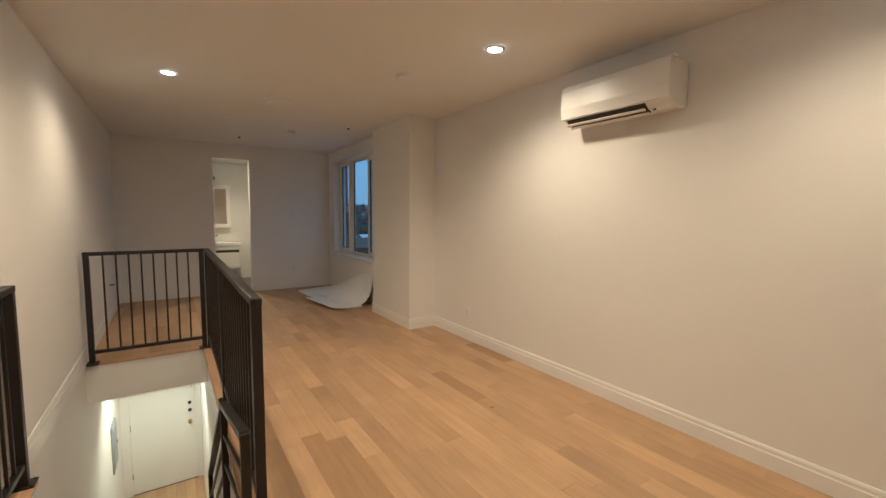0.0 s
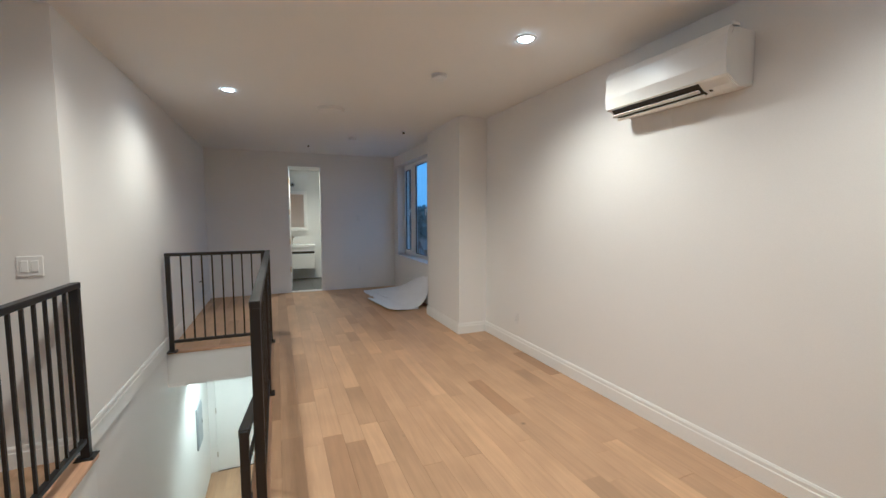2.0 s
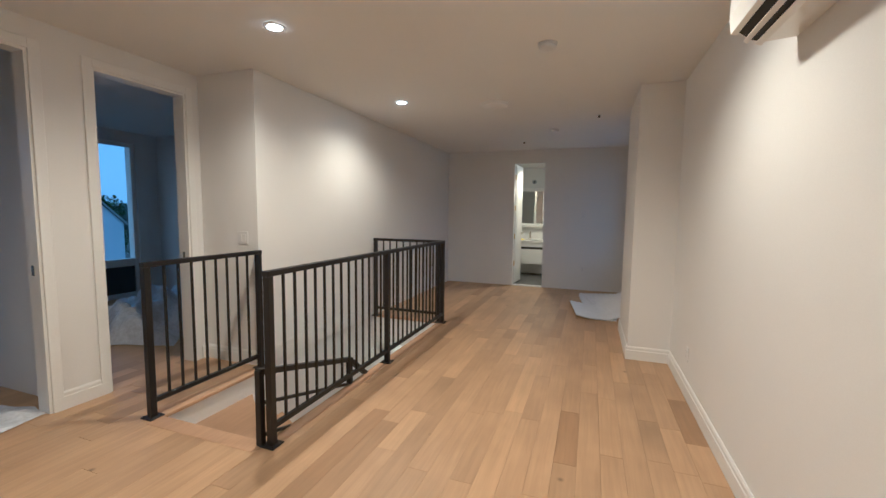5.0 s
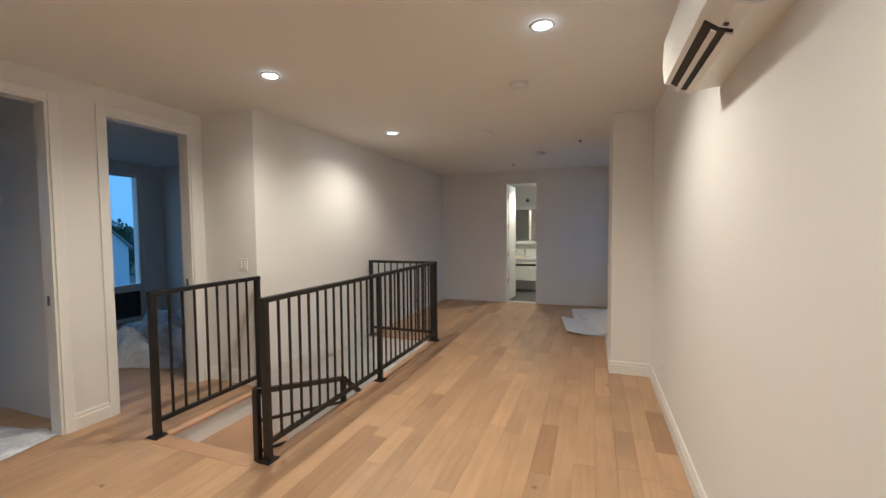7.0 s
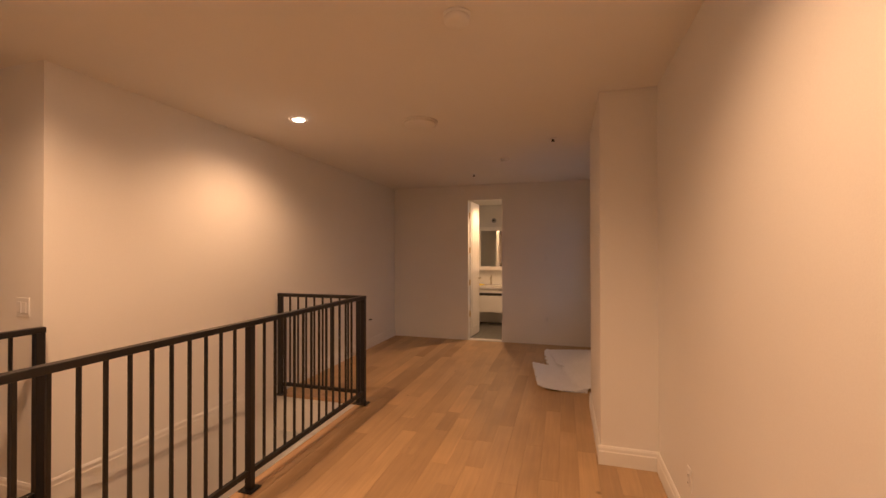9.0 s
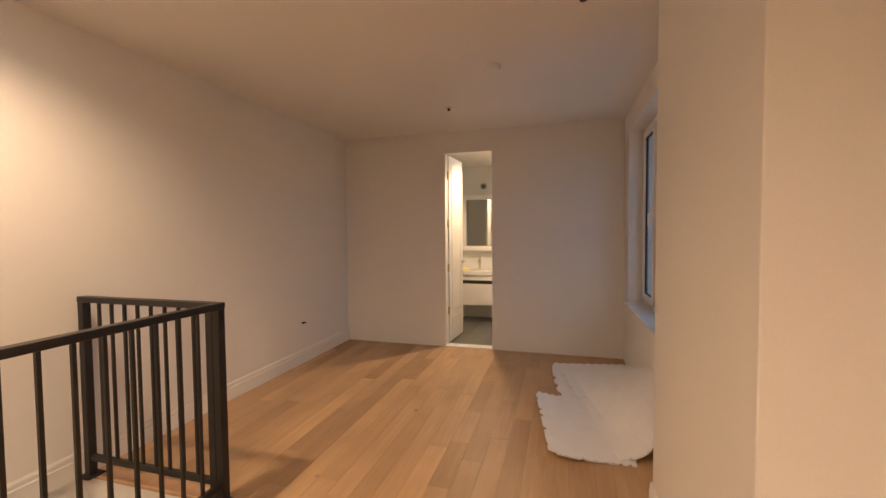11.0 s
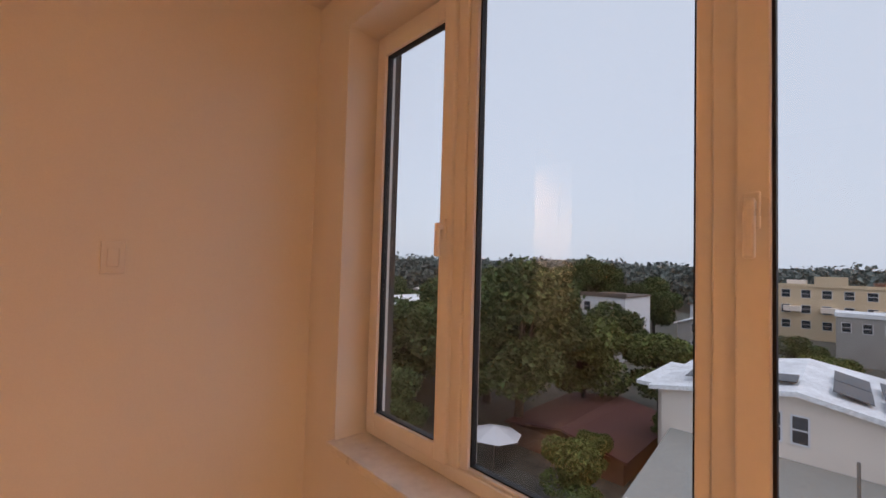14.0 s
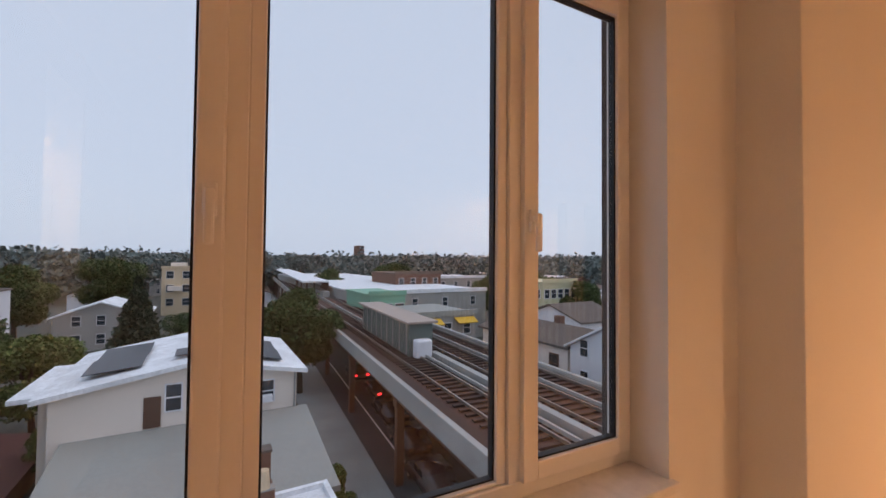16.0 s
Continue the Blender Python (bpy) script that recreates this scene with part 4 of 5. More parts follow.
# station
st = thing("station_house", "low station building with pinkish roof and green-grey screens", "station building")
part("wall", placed(box(14.2, -4.55, DZ - 0.1, 27, -2.8, -2.70), STREET), DULLGREEN, st, "stained green-grey screen wall")
part("roof", placed(box(13.8, -4.8, -2.70, 27.5, -2.5, -2.52, 0.04), STREET), PINKROOF, st)
for k in range(9):
    part("wall_rib", placed(box(14.6 + k * 1.5, -2.8, DZ, 14.68 + k * 1.5, -2.74, -2.71), STREET), CONCRETE, st)
part("tarp", placed(box(13.3, -4.2, DZ - 0.1, 14.1, -3.0, -3.7, 0.18, 3), STREET), WHITEPAINT, st, "white wrapped equipment")
pl = thing("platform_canopy", "long white roofed station platform far along the line", "station platform")
part("canopy", placed(box(62, -5.6, -2.5, 240, -1.0, -2.2, 0.05), STREET), WHITEROOF, pl)
part("platform", placed(box(60, -5.4, DZ - 0.1, 242, -4.2, DZ + 0.9), STREET), CONCRETE, pl)
for k in range(18):
    part("post", placed(box(64 + k * 10, -3.4, DZ - 0.1, 64.3 + k * 10, -3.1, -2.5), STREET), BROWN, pl)
part("back_wall", placed(box(62, -5.5, DZ + 0.9, 240, -5.4, -2.5), STREET), BRICK, pl)


def add_window(parent, m, wd, ht, frame_mat=WHITEPAINT):
    """A framed window with two panes; local x across, -y outwards, z up, base at its sill."""
    bm = bmesh.new()
    f = 0.07
    for q in ((-wd / 2 - f, wd / 2 + f, ht, ht + f), (-wd / 2 - f, wd / 2 + f, -f, 0), (-wd / 2 - f, -wd / 2, 0, ht), (wd / 2, wd / 2 + f, 0, ht), (-wd / 2, wd / 2, ht * 0.48, ht * 0.53)):
        bm_box(bm, q[0], -0.06, q[2], q[1], 0.0, q[3])
    wdw = part("window", placed(bm, m), frame_mat, parent)
    part("pane", placed(box(-wd / 2, -0.02, 0, wd / 2, -0.004, ht * 0.48), m), WINGLASS, wdw)
    part("pane", placed(box(-wd / 2, -0.02, ht * 0.53, wd / 2, -0.004, ht), m), WINGLASS, wdw)
    return wdw


WEST, SOUTH, NORTH, EAST = -90, 0, 180, 90


def gable(x0, y0, x1, y1, ze, zr, axis="x", over=0.35, thick=0.16, ridge=0.5):
    """A roof over a rectangle, ridge along the axis."""
    bm = bmesh.new()
    if axis == "x":
        yr = y0 + (y1 - y0) * ridge
        drop0 = over * (zr - ze) / (yr - y0)
        drop1 = over * (zr - ze) / (y1 - yr)
        sec = [(y0 - over, ze - drop0), (yr, zr), (y1 + over, ze - drop1)]
        pts = [[(x, y, z) for y, z in sec] for x in (x0 - over, x1 + over)]
    else:
        xr = x0 + (x1 - x0) * ridge
        drop0 = over * (zr - ze) / (xr - x0)
        drop1 = over * (zr - ze) / (x1 - xr)
        sec = [(x0 - over, ze - drop0), (xr, zr), (x1 + over, ze - drop1)]
        pts = [[(x, y, z) for x, z in sec] for y in (y0 - over, y1 + over)]
    vs = {}
    for i in (0, 1):
        for j in range(3):
            for k in (0, 1):
                p = pts[i][j]
                vs[i, j, k] = bm.verts.new((p[0], p[1], p[2] + k * thick))
    for j in (0, 1):
        for k in (0, 1):
            bm.faces.new((vs[0, j, k], vs[0, j + 1, k], vs[1, j + 1, k], vs[1, j, k]))
    for i in (0, 1):
        for j in (0, 1):
            bm.faces.new((vs[i, j, 0], vs[i, j + 1, 0], vs[i, j + 1, 1], vs[i, j, 1]))
    for j in (0, 2):
        bm.faces.new((vs[0, j, 0], vs[1, j, 0], vs[1, j, 1], vs[0, j, 1]))
    bmesh.ops.recalc_face_normals(bm, faces=bm.faces)
    return bm


def gable_walls(x0, y0, x1, y1, zb, ze, zr, axis="x", ridge=0.5):
    if axis == "x":
        yr = y0 + (y1 - y0) * ridge
        sec = [(y0, zb), (y1, zb), (y1, ze), (yr, zr), (y0, ze)]
        a = [(x0, y, z) for y, z in sec]
        b = [(x1, y, z) for y, z in sec]
    else:
        xr = x0 + (x1 - x0) * ridge
        sec = [(x0, zb), (x1, zb), (x1, ze), (xr, zr), (x0, ze)]
        a = [(x, y0, z) for x, z in sec]
        b = [(x, y1, z) for x, z in sec]
    bm = bmesh.new()
    va, vb = [bm.verts.new(p) for p in a], [bm.verts.new(p) for p in b]
    for i in range(5):
        bm.faces.new((va[i], va[(i + 1) % 5], vb[(i + 1) % 5], vb[i]))
    bm.faces.new(va)
    bm.faces.new(vb[::-1])
    bmesh.ops.recalc_face_normals(bm, faces=bm.faces)
    return bm


# cream house with solar panels
HX = 26.5
h = thing("house", "cream house with snowy white low roof and solar panels", "house")
part("wall", gable_walls(HX, 2.85, HX + 9, 13.2, GZ, -4.55, -3.62, "x", 0.47), CREAM, h)
part("roof", gable(HX, 2.85, HX + 9, 13.2, -4.52, -3.59, "x", 0.5, 0.22, 0.47), WHITEROOF, h, "white coated low-pitched roof")
part("door", box(HX - 0.05, 9.11, -6.45, HX - 0.001, 9.8, -4.98, 0.01, 1), BROWN, h, "brown upper door")
for yc, zb, wd, ht in ((8.60, -5.75, 0.62, 1.25), (7.62, -5.70, 0.52, 1.15), (4.38, -6.0, 0.66, 1.1)):
    add_window(h, pose(HX, yc, zb, 0, 0, WEST), wd, ht)
part("window_air_conditioner", box(HX - 0.35, 4.12, -5.98, HX - 0.03, 4.64, -5.62, 0.03), WHITEPAINT, h, "white window air conditioner")
part("side_wing", box(HX + 3.5, 13.2, GZ, HX + 7, 14.4, -4.75), CREAM, h)
part("wing_roof", box(HX + 0.6, 13.25, -4.75, HX + 7.2, 14.7, -4.52, 0.03), WHITEROOF, h, "white coated wing roof")
part("downpipe", cyl(0.05, 0.05, 4, pose(HX - 0.06, 2.95, GZ + 2.5)), CONCRETE, h)
sl0, sl1 = 0.93 / 4.86, 0.93 / 5.49
for uy, ux, wy, wx in ((3.5, 0.7, 1.5, 2.2), (3.5, 3.4, 1.5, 2.2), (5.3, 0.9, 1.3, 2.0), (5.3, 3.6, 1.3, 2.0), (10.0, 0.9, 2.3, 2.6), (10.0, 4.0, 2.3, 2.6), (7.75, 0.8, 0.9, 1.4)):
    zz = (-4.52 + (uy + wy / 2 - 2.85) * sl0 if uy < 7.5 else -3.59 - (uy + wy / 2 - 7.71) * sl1) + 0.34
    ang = math.degrees(math.atan(sl0 if uy < 7.5 else -sl1))
    p = part("solar_panel", placed(box(0, -wy / 2, -0.02, wx, wy / 2, 0.02, 0.005, 1), pose(HX + ux, uy + wy / 2, zz + 0.08, ang + 4, -3, 0)), SOLAR, h, "dark tilted solar panel")
    part("bracket", placed(box(wx * 0.4, -wy / 2 + 0.1, -0.2, wx * 0.45, wy / 2 - 0.1, -0.02), pose(HX + ux, uy + wy / 2, zz + 0.08, ang + 4, -3, 0)), RAIL, p)
# lower grey-roofed annex in front
a = thing("annex", "low building with a sloping grey membrane roof", "building")
part("wall", extrude_profile([(19.75, GZ), (HX - 0.02, GZ), (HX - 0.02, -6.77), (19.75, -7.9)], 2.75, 12.5), CREAM, a)
part("roof", extrude_profile([(19.5, -7.68), (HX - 0.02, -6.5), (HX - 0.02, -6.75), (19.5, -7.92)], 2.3, 12.75), GREYROOF, a, "sloping grey membrane roof")
part("vent_pipe", cyl(0.05, 0.05, 2.6, pose(22.5, 5.9, -7.2)), RAIL, a)
c = thing("chimney", "red-brown brick chimney with a clay pot", "chimney", pose(17.9, 5.6, -7.45))
part("base", box(-0.40, -0.46, 0, 0.40, 0.46, 1.30, 0.02), BRICK, c)
part("stack", box(-0.05, -0.36, 1.30, 0.38, 0.36, 2.45, 0.02), BRICK, c)
part("cap", box(-0.10, -0.40, 2.45, 0.42, 0.40, 2.56, 0.02), TANROOF, c)
part("shoulder", box(-0.42, -0.48, 1.30, -0.05, 0.48, 1.38, 0.02), CONCRETE, c, "weathered mortar shoulder")
part("pot", cyl(0.2, 0.16, 0.60, pose(-0.25, -0.12, 1.38), 14), SANDSTONE, c, "yellow clay pot")
n2 = thing("white_roof_building", "low building with white coated flat roof", "building")
part("wall", box(8.5, 3.1, GZ, 19.2, 12.2, -7.7), BRICK, n2)
part("roof", box(8.3, 2.9, -7.7, 19.4, 12.4, -7.45, 0.03), WHITEROOF, n2)
part("parapet", box(8.3, 2.9, -7.45, 19.4, 3.1, -7.25), WHITEROOF, n2)
part("parapet", box(19.2, 3.1, -7.45, 19.4, 12.4, -7.25), WHITEROOF, n2)
part("roof_hatch", box(17.6, 9.4, -7.45, 18.7, 11.0, -7.3, 0.03), SOLAR, n2, "dark roof hatch")
shed = thing("shed", "low red-brown shed roof in a yard", "shed")
part("wall", box(27.5, 15.5, GZ, 37, 23.5, -9.6), BRICK, shed)
part("roof", gable(27.5, 15.5, 37, 23.5, -9.55, -8.9, "x", 0.3, 0.14), material("dull_red_roof", (0.13, 0.05, 0.045), 0.8, vary=0.15), shed)
um = thing("garden_umbrella", "pale open garden umbrella in the yard", "umbrella", pose(23.6, 22.0, GZ))
part("pole", cyl(0.03, 0.03, 2.4), RAIL, um)
part("canopy", cyl(1.7, 0.05, 0.55, pose(0, 0, 2.1), 8), WHITEPAINT, um, "pale canopy")


def block(name, label, x0, y0, x1, y1, zt, wall, roof, faces, rows, cols, wd=0.9, ht=1.3, category="building", gap=3.0, parapet=True):
    """A flat-roofed building with windows in the given faces."""
    t = thing(name, label, category)
    part("wall", box(x0, y0, GZ, x1, y1, zt), wall, t)
    part("roof", box(x0 - 0.15, y0 - 0.15, zt, x1 + 0.15, y1 + 0.15, zt + 0.22), roof, t)
    if parapet:
        part("parapet", box(x0 - 0.15, y0 - 0.15, zt + 0.22, x0 + 0.1, y1 + 0.15, zt + 0.6), roof, t)
    for face in faces:
        for r in range(rows):
            for k in range(cols):
                z = zt - gap * (r + 1) + 0.9
                f = (k + 0.5) / cols
                if face == "w":
                    m = pose(x0, y0 + (y1 - y0) * f, z, 0, 0, WEST)
                elif face == "s":
                    m = pose(x0 + (x1 - x0) * f, y0, z)
                else:
                    m = pose(x0 + (x1 - x0) * f, y1, z, 0, 0, NORTH)
                add_window(t, m, wd, ht)
    return t


# red brick terrace with white roofs beyond the yard
block("brick_building", "red-brown brick terrace with a white coated roof", 29, 41, 47, 54, -3.3, BRICK, WHITEROOF, "sw", 2, 4)
block("brick_building", "dark brick house with a white flat roof", 21, 37.2, 27, 43, -7.2, material("slate_grey_siding", (0.10, 0.11, 0.13), 0.8), GREYROOF, "ws", 1, 2)
tw2 = block("tower_block", "distant orange brick tower block", 61, 101, 62.6, 102.8, 10.3, material("orange_brick", (0.34, 0.15, 0.08), 0.9), CONCRETE, "sw", 3, 1, 0.8, 1.6)
ya = block("yellow_building", "yellow brick apartment building of several storeys", 110, -2.2, 124, 16, -0.8, SANDSTONE, SANDSTONE, "w", 3, 6, 1.3, 1.5)
part("stair_tower", box(109.7, 5.5, -0.8, 116, 10.2, 1.3), SANDSTONE, ya)
part("roof_house", box(112, 11.5, -0.8, 116, 14.5, 0.5), CREAM, ya)
part("roof_house", box(113, -0.5, -0.8, 118, 2.0, 0.4), BRICK, ya, "dark brick roof house")
for wy in (1.0, 8.0, 13.5):
    part("balcony", box(108.6, wy - 1.3, -5.6, 109.98, wy + 1.3, -4.6), CREAM, ya)
block("yellow_building", "pale stone block before the yellow apartments", 84, -1.5, 96, 7, -4.2, CONCRETE, WHITEROOF, "w", 1, 4)
block("white_building", "white two-storey building with a dark roof", 60, 27.5, 70, 34, -2.3, WHITEPAINT, TANROOF, "w", 2, 3)
block("green_building", "long low building with a pale green front", 52, -15.5, 62, -10.6, -3.0, GREEN, GREEN, "w", 1, 3, 1.2, 1.0)
block("warehouse", "long grey warehouse with a pale roof", 58, -33, 140, -12, -3.4, CONCRETE, WHITEROOF, "w", 1, 4)
block("brown_building", "dark brown brick building", 75, -34, 88, -24, -1.2, BRICK, TANROOF, "w", 2, 4)
block("white_building", "pale building among trees", 84, -52, 98, -38, -2.6, CONCRETE, WHITEROOF, "w", 2, 4)
block("pale_building", "pale yellow-green rendered building with long windows", 45, -40, 56, -33.5, -1.5, PALEBRICK, PALEBRICK, "wn", 3, 5, 0.9, 1.2)
sh = block("shop", "low shop with yellow awnings beyond the railway", 42, -20, 52, -12.4, -4.6, CONCRETE, GREYROOF, "w", 1, 3)
for y in (-13.9, -18.3):
    part("awning", placed(box(-1.2, -1.3, 0, 0, 1.3, 0.12, 0.02), pose(42, y, -4.9, 0, -25, 0)), YELLOWSIGN, sh, "yellow awning")

# white gabled house and beige house beyond the railway
h2 = thing("house", "white clapboard gabled house beyond the railway", "house")
part("wall", gable_walls(15.4, -24, 22.4, -14.3, GZ, -4.05, -2.15, "y"), WHITEPAINT, h2)
part("roof", gable(15.4, -24, 22.4, -14.3, -4.02, -2.12, "y", 0.3, 0.14), WHITEROOF, h2)
for xx in (16.6, 18.9, 21.2):
    for zz in (-8.6, -6.6, -4.55):
        add_window(h2, pose(xx, -14.3, zz, 0, 0, NORTH), 0.62, 1.05)
h3 = thing("house", "beige house with a brown shingle roof", "house")
part("wall", gable_walls(22.9, -19.5, 33, -14.6, GZ, -4.35, -3.45, "x"), CREAM, h3)
part("roof", gable(22.9, -19.5, 33, -14.6, -4.30, -3.40, "x", 0.35, 0.16), TANROOF, h3)
part("chimney", box(26, -17.6, -3.9, 26.6, -17.0, -2.7, 0.02), BRICK, h3)
for xx in (24.2, 26.6, 29.0, 31.4):
    add_window(h3, pose(xx, -14.6, -6.4, 0, 0, NORTH), 0.8, 1.35, BROWN)
h5 = thing("house", "white gabled house with a brown roof behind the beige house", "house")
part("wall", gable_walls(30, -30, 38, -24, GZ, -4.3, -3.0, "y"), WHITEPAINT, h5)
part("roof", gable(30, -30, 38, -24, -4.25, -2.95, "y", 0.35, 0.16), TANROOF, h5)
for xx in (31.6, 34, 36.4):
    add_window(h5, pose(xx, -24, -6.0, 0, 0, NORTH), 0.8, 1.2)

# a belt of small houses farther out
rng2 = random.Random(11)


def far_house(kind):
    wall, roof = ((WHITEPAINT, TANROOF), (CREAM, WHITEROOF), (BRICK, TANROOF), (CONCRETE, WHITEROOF))[kind]
    t = thing("far_house", ("white house with a brown roof among trees", "cream house with a pale roof among trees", "brick house with a dark roof among trees", "grey house with a white roof among trees")[kind], "house", Matrix(), "distant houses")
    hh = (6.6, 7.2, 6.9, 6.4)[kind]
    part("wall", gable_walls(-4.5, -5, 4.5, 5, 0, hh - 1.8, hh, "x"), wall, t)
    part("roof", gable(-4.5, -5, 4.5, 5, hh - 1.78, hh + 0.02, "x", 0.4, 0.18), roof, t)
    for yy in (-2.6, 0, 2.6):
        for zz in (0.9, 3.4):
            add_window(t, pose(-4.5, yy, zz, 0, 0, WEST), 0.9, 1.3)
    return t


protos = [far_house(k) for k in range(4)]
spots = []
while len(spots) < 46:
    d, az = rng2.uniform(52, 190), radians(rng2.uniform(-62, 66))
    x, y = 3 + d * math.cos(az), 7 + d * math.sin(az)
    s = STREET.inverted() @ Vector((x, y, 0))
    if -20 < s.y < 7 or (26 < y < 36 and 56 < x < 74) or (x < 140 and -66 < y < 18 and y > -66 and (x < 78 or y > -8)) and rng2.random() < 0.8:
        continue
    if any((x - a) ** 2 + (y - b) ** 2 < 150 for a, b in spots):
        continue
    spots.append((x, y))
for i, (x, y) in enumerate(spots):
    m = pose(x, y, GZ + rng2.uniform(0, 0.0), 0, 0, rng2.choice((0, 0, 15, -12, 90, 8)))
    if i < 4:
        protos[i].matrix_world = m
    else:
        copy_thing(protos[i % 4], m)


# trees
def leaf_cloud(centres, count, size, rg):
    """Many small leaf clumps, each a bent quad, round the given (centre, radii)."""
    vs, fs = [], []
    for _ in range(count):
        c, r = rg.choice(centres)
        while True:
            p = Vector((rg.uniform(-1, 1), rg.uniform(-1, 1), rg.uniform(-1, 1)))
            if 0.35 < p.length < 1:
                break
        p = p.normalized() * (0.55 + 0.45 * p.length)
        q = Vector(c) + Vector((p.x * r[0], p.y * r[1], p.z * r[2]))
        q += Vector((rg.gauss(0, 0.08), rg.gauss(0, 0.08), rg.gauss(0, 0.08))) * r[0]
        rot = Euler((rg.uniform(-1.2, 1.2), rg.uniform(-1.2, 1.2), rg.uniform(0, 6.28))).to_matrix()
        s = size * rg.uniform(0.6, 1.5)
        k = len(vs)
        for a, b, e in ((-0.5, -0.35, 0), (0.5, -0.3, 0.1), (0.6, 0.4, -0.12), (-0.4, 0.5, 0.14)):
            vs.append(q + rot @ Vector((a * s, b * s, e * s)))
        fs.append((k, k + 1, k + 2, k + 3))
    me = bpy.data.meshes.new("crown")
    me.from_pydata([tuple(v) for v in vs], [], fs)
    return me


def limb(bm, p, q, r0, r1):
    way = Vector(q) - Vector(p)
    m = Matrix.Translation(p) @ way.to_track_quat("Z", "Y").to_matrix().to_4x4()
    return cyl(r0, r1, way.length, m, 8, bm)


def tree(seed, height, spread, mat, label, conical=False, count=14000, size=0.23):
    rg = random.Random(seed)
    t = thing("tree", label, "tree", Matrix(), "city trees")
    bm = bmesh.new()
    limb(bm, (0, 0, 0), (0.15, 0.1, height * 0.45), height * 0.03, height * 0.019)
    limb(bm, (0.15, 0.1, height * 0.45), (0.0, 0.2, height * 0.85), height * 0.019, height * 0.005)
    cs = []
    if conical:
        for k in range(10):
            f = k / 9
            cs.append(((0, 0, height * (0.18 + 0.78 * f)), (spread * (1 - f) + 0.25, spread * (1 - f) + 0.25, height * 0.07)))
    else:
        for k in range(15):
            a, f = rg.uniform(0, 6.28), rg.random()
            rr = spread * rg.uniform(0.25, 0.72)
            c = (rr * math.cos(a), rr * math.sin(a), height * (0.40 + 0.46 * f))
            s = spread * rg.uniform(0.28, 0.48)
            cs.append((c, (s, s, s * rg.uniform(0.6, 0.9))))
            limb(bm, (0.1, 0.1, height * (0.25 + 0.2 * f)), c, height * 0.010, height * 0.003)
        cs.append(((0, 0, height * 0.88), (spread * 0.4, spread * 0.4, height * 0.12)))
    part("trunk", bm, BARK, t)
    me = leaf_cloud(cs, count, size, rg)
    me.materials.append(mat)
    crown = new("crown", me)
    crown.parent = t
    return t


kinds = [tree(1, 11.5, 4.6, LEAF, "broad dark green leafy tree"), tree(2, 9.0, 4.0, LEAF2, "olive green leafy tree with a loose crown"),
         tree(3, 12.5, 5.2, LEAF, "tall dark green tree with an uneven crown", False, 17000), tree(4, 11, 3.0, LEAF3, "dark conical evergreen tree", True, 9500, 0.22)]
PLACES = [
    (2, 28.5, 23.5, 1.05), (0, 26.0, 27.5, 0.95), (2, 33.0, 30.0, 1.0), (1, 36.0, 22.0, 0.95), (1, 41, 17.5, 0.8), (3, 45, 12.3, 0.98), (1, 40.5, 13.2, 0.66), (0, 46, 24, 0.8),
    (2, 38, 38, 0.95), (0, 24.5, 33, 0.85), (1, 52, 7.5, 0.62), (0, 58, 9.5, 0.55), (1, 33.5, 14.6, 0.35), (0, 55, 36, 0.9), (2, 72, 38, 1.15), (0, 80, 30, 1.0), (2, 30, 36.5, 0.72),
    (1, 48.5, -0.6, 0.85), (0, 42.5, -0.4, 0.86), (1, 20, 30, 0.62), (0, 27, 37, 0.72), (1, 23, 46, 0.75), (2, 35, 60, 0.8), (0, 48, 62, 0.9), (1, 20, 58, 0.8), (2, 60, 52, 0.95), (0, 18, 26, 0.55),
    (0, 66, -40, 0.85), (1, 74, -60, 1.0), (2, 90, -30, 0.95), (0, 56, -72, 0.9), (1, 32, -46, 0.8), (2, 66, -46, 0.9), (0, 100, -18, 0.9), (1, 27, 17.2, 0.3), (2, 95, 22, 1.0), (1, 100, 40, 1.0),
    (0, 44, -40, 0.85), (2, 88, 50, 1.05), (0, 14, 40, 0.7), (1, 13, 50, 0.8), (1, 21.0, 2.1, 0.24), (1, 23.6, 1.6, 0.22), (1, 18.6, 2.2, 0.2), (1, 22.5, 16.2, 0.42), (1, 20.5, 14.4, 0.3),
    (0, -60, 29, 1.25), (2, -66, 38, 1.2), (1, -58, 14, 1.1), (0, -70, 22, 1.3),
]
used = set()
for k, x, y, s in PLACES:
    m = pose(x, y, GZ, 0, 0, (x * 37 + y * 61) % 360) @ Matrix.Scale(s, 4)
    if k not in used:
        used.add(k)
        kinds[k].matrix_world = m
    else:
        o = copy_thing(kinds[k], m)
        o.matrix_world = m

# woods and low hills on the skyline
rg = random.Random(21)
woods = []
for _ in range(420):
    az = radians(rg.uniform(-75, 80))
    d = rg.uniform(150, 420)
    z = GZ + 7 + 0.006 * d + (8 + 7 * math.sin(az * 5)) * max(0.0, math.sin(az - 0.25)) * (d / 420)
    woods.append(((3 + d * math.cos(az), 7 + d * math.sin(az), z), (rg.uniform(9, 17), rg.uniform(9, 17), rg.uniform(4, 6.5))))
for _ in range(90):
    az = radians(rg.uniform(150, 215))
    d = rg.uniform(150, 300)
    woods.append(((-d, d * math.tan(math.pi - az) if False else 30 + rg.uniform(-90, 110), GZ + 8), (12, 12, 6)))
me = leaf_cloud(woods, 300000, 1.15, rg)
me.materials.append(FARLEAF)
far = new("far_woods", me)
tagged(far, "dark green woods along the skyline, haze mixed into the leaf colour", "woods", kind="stuff")
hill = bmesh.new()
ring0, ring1 = [], []
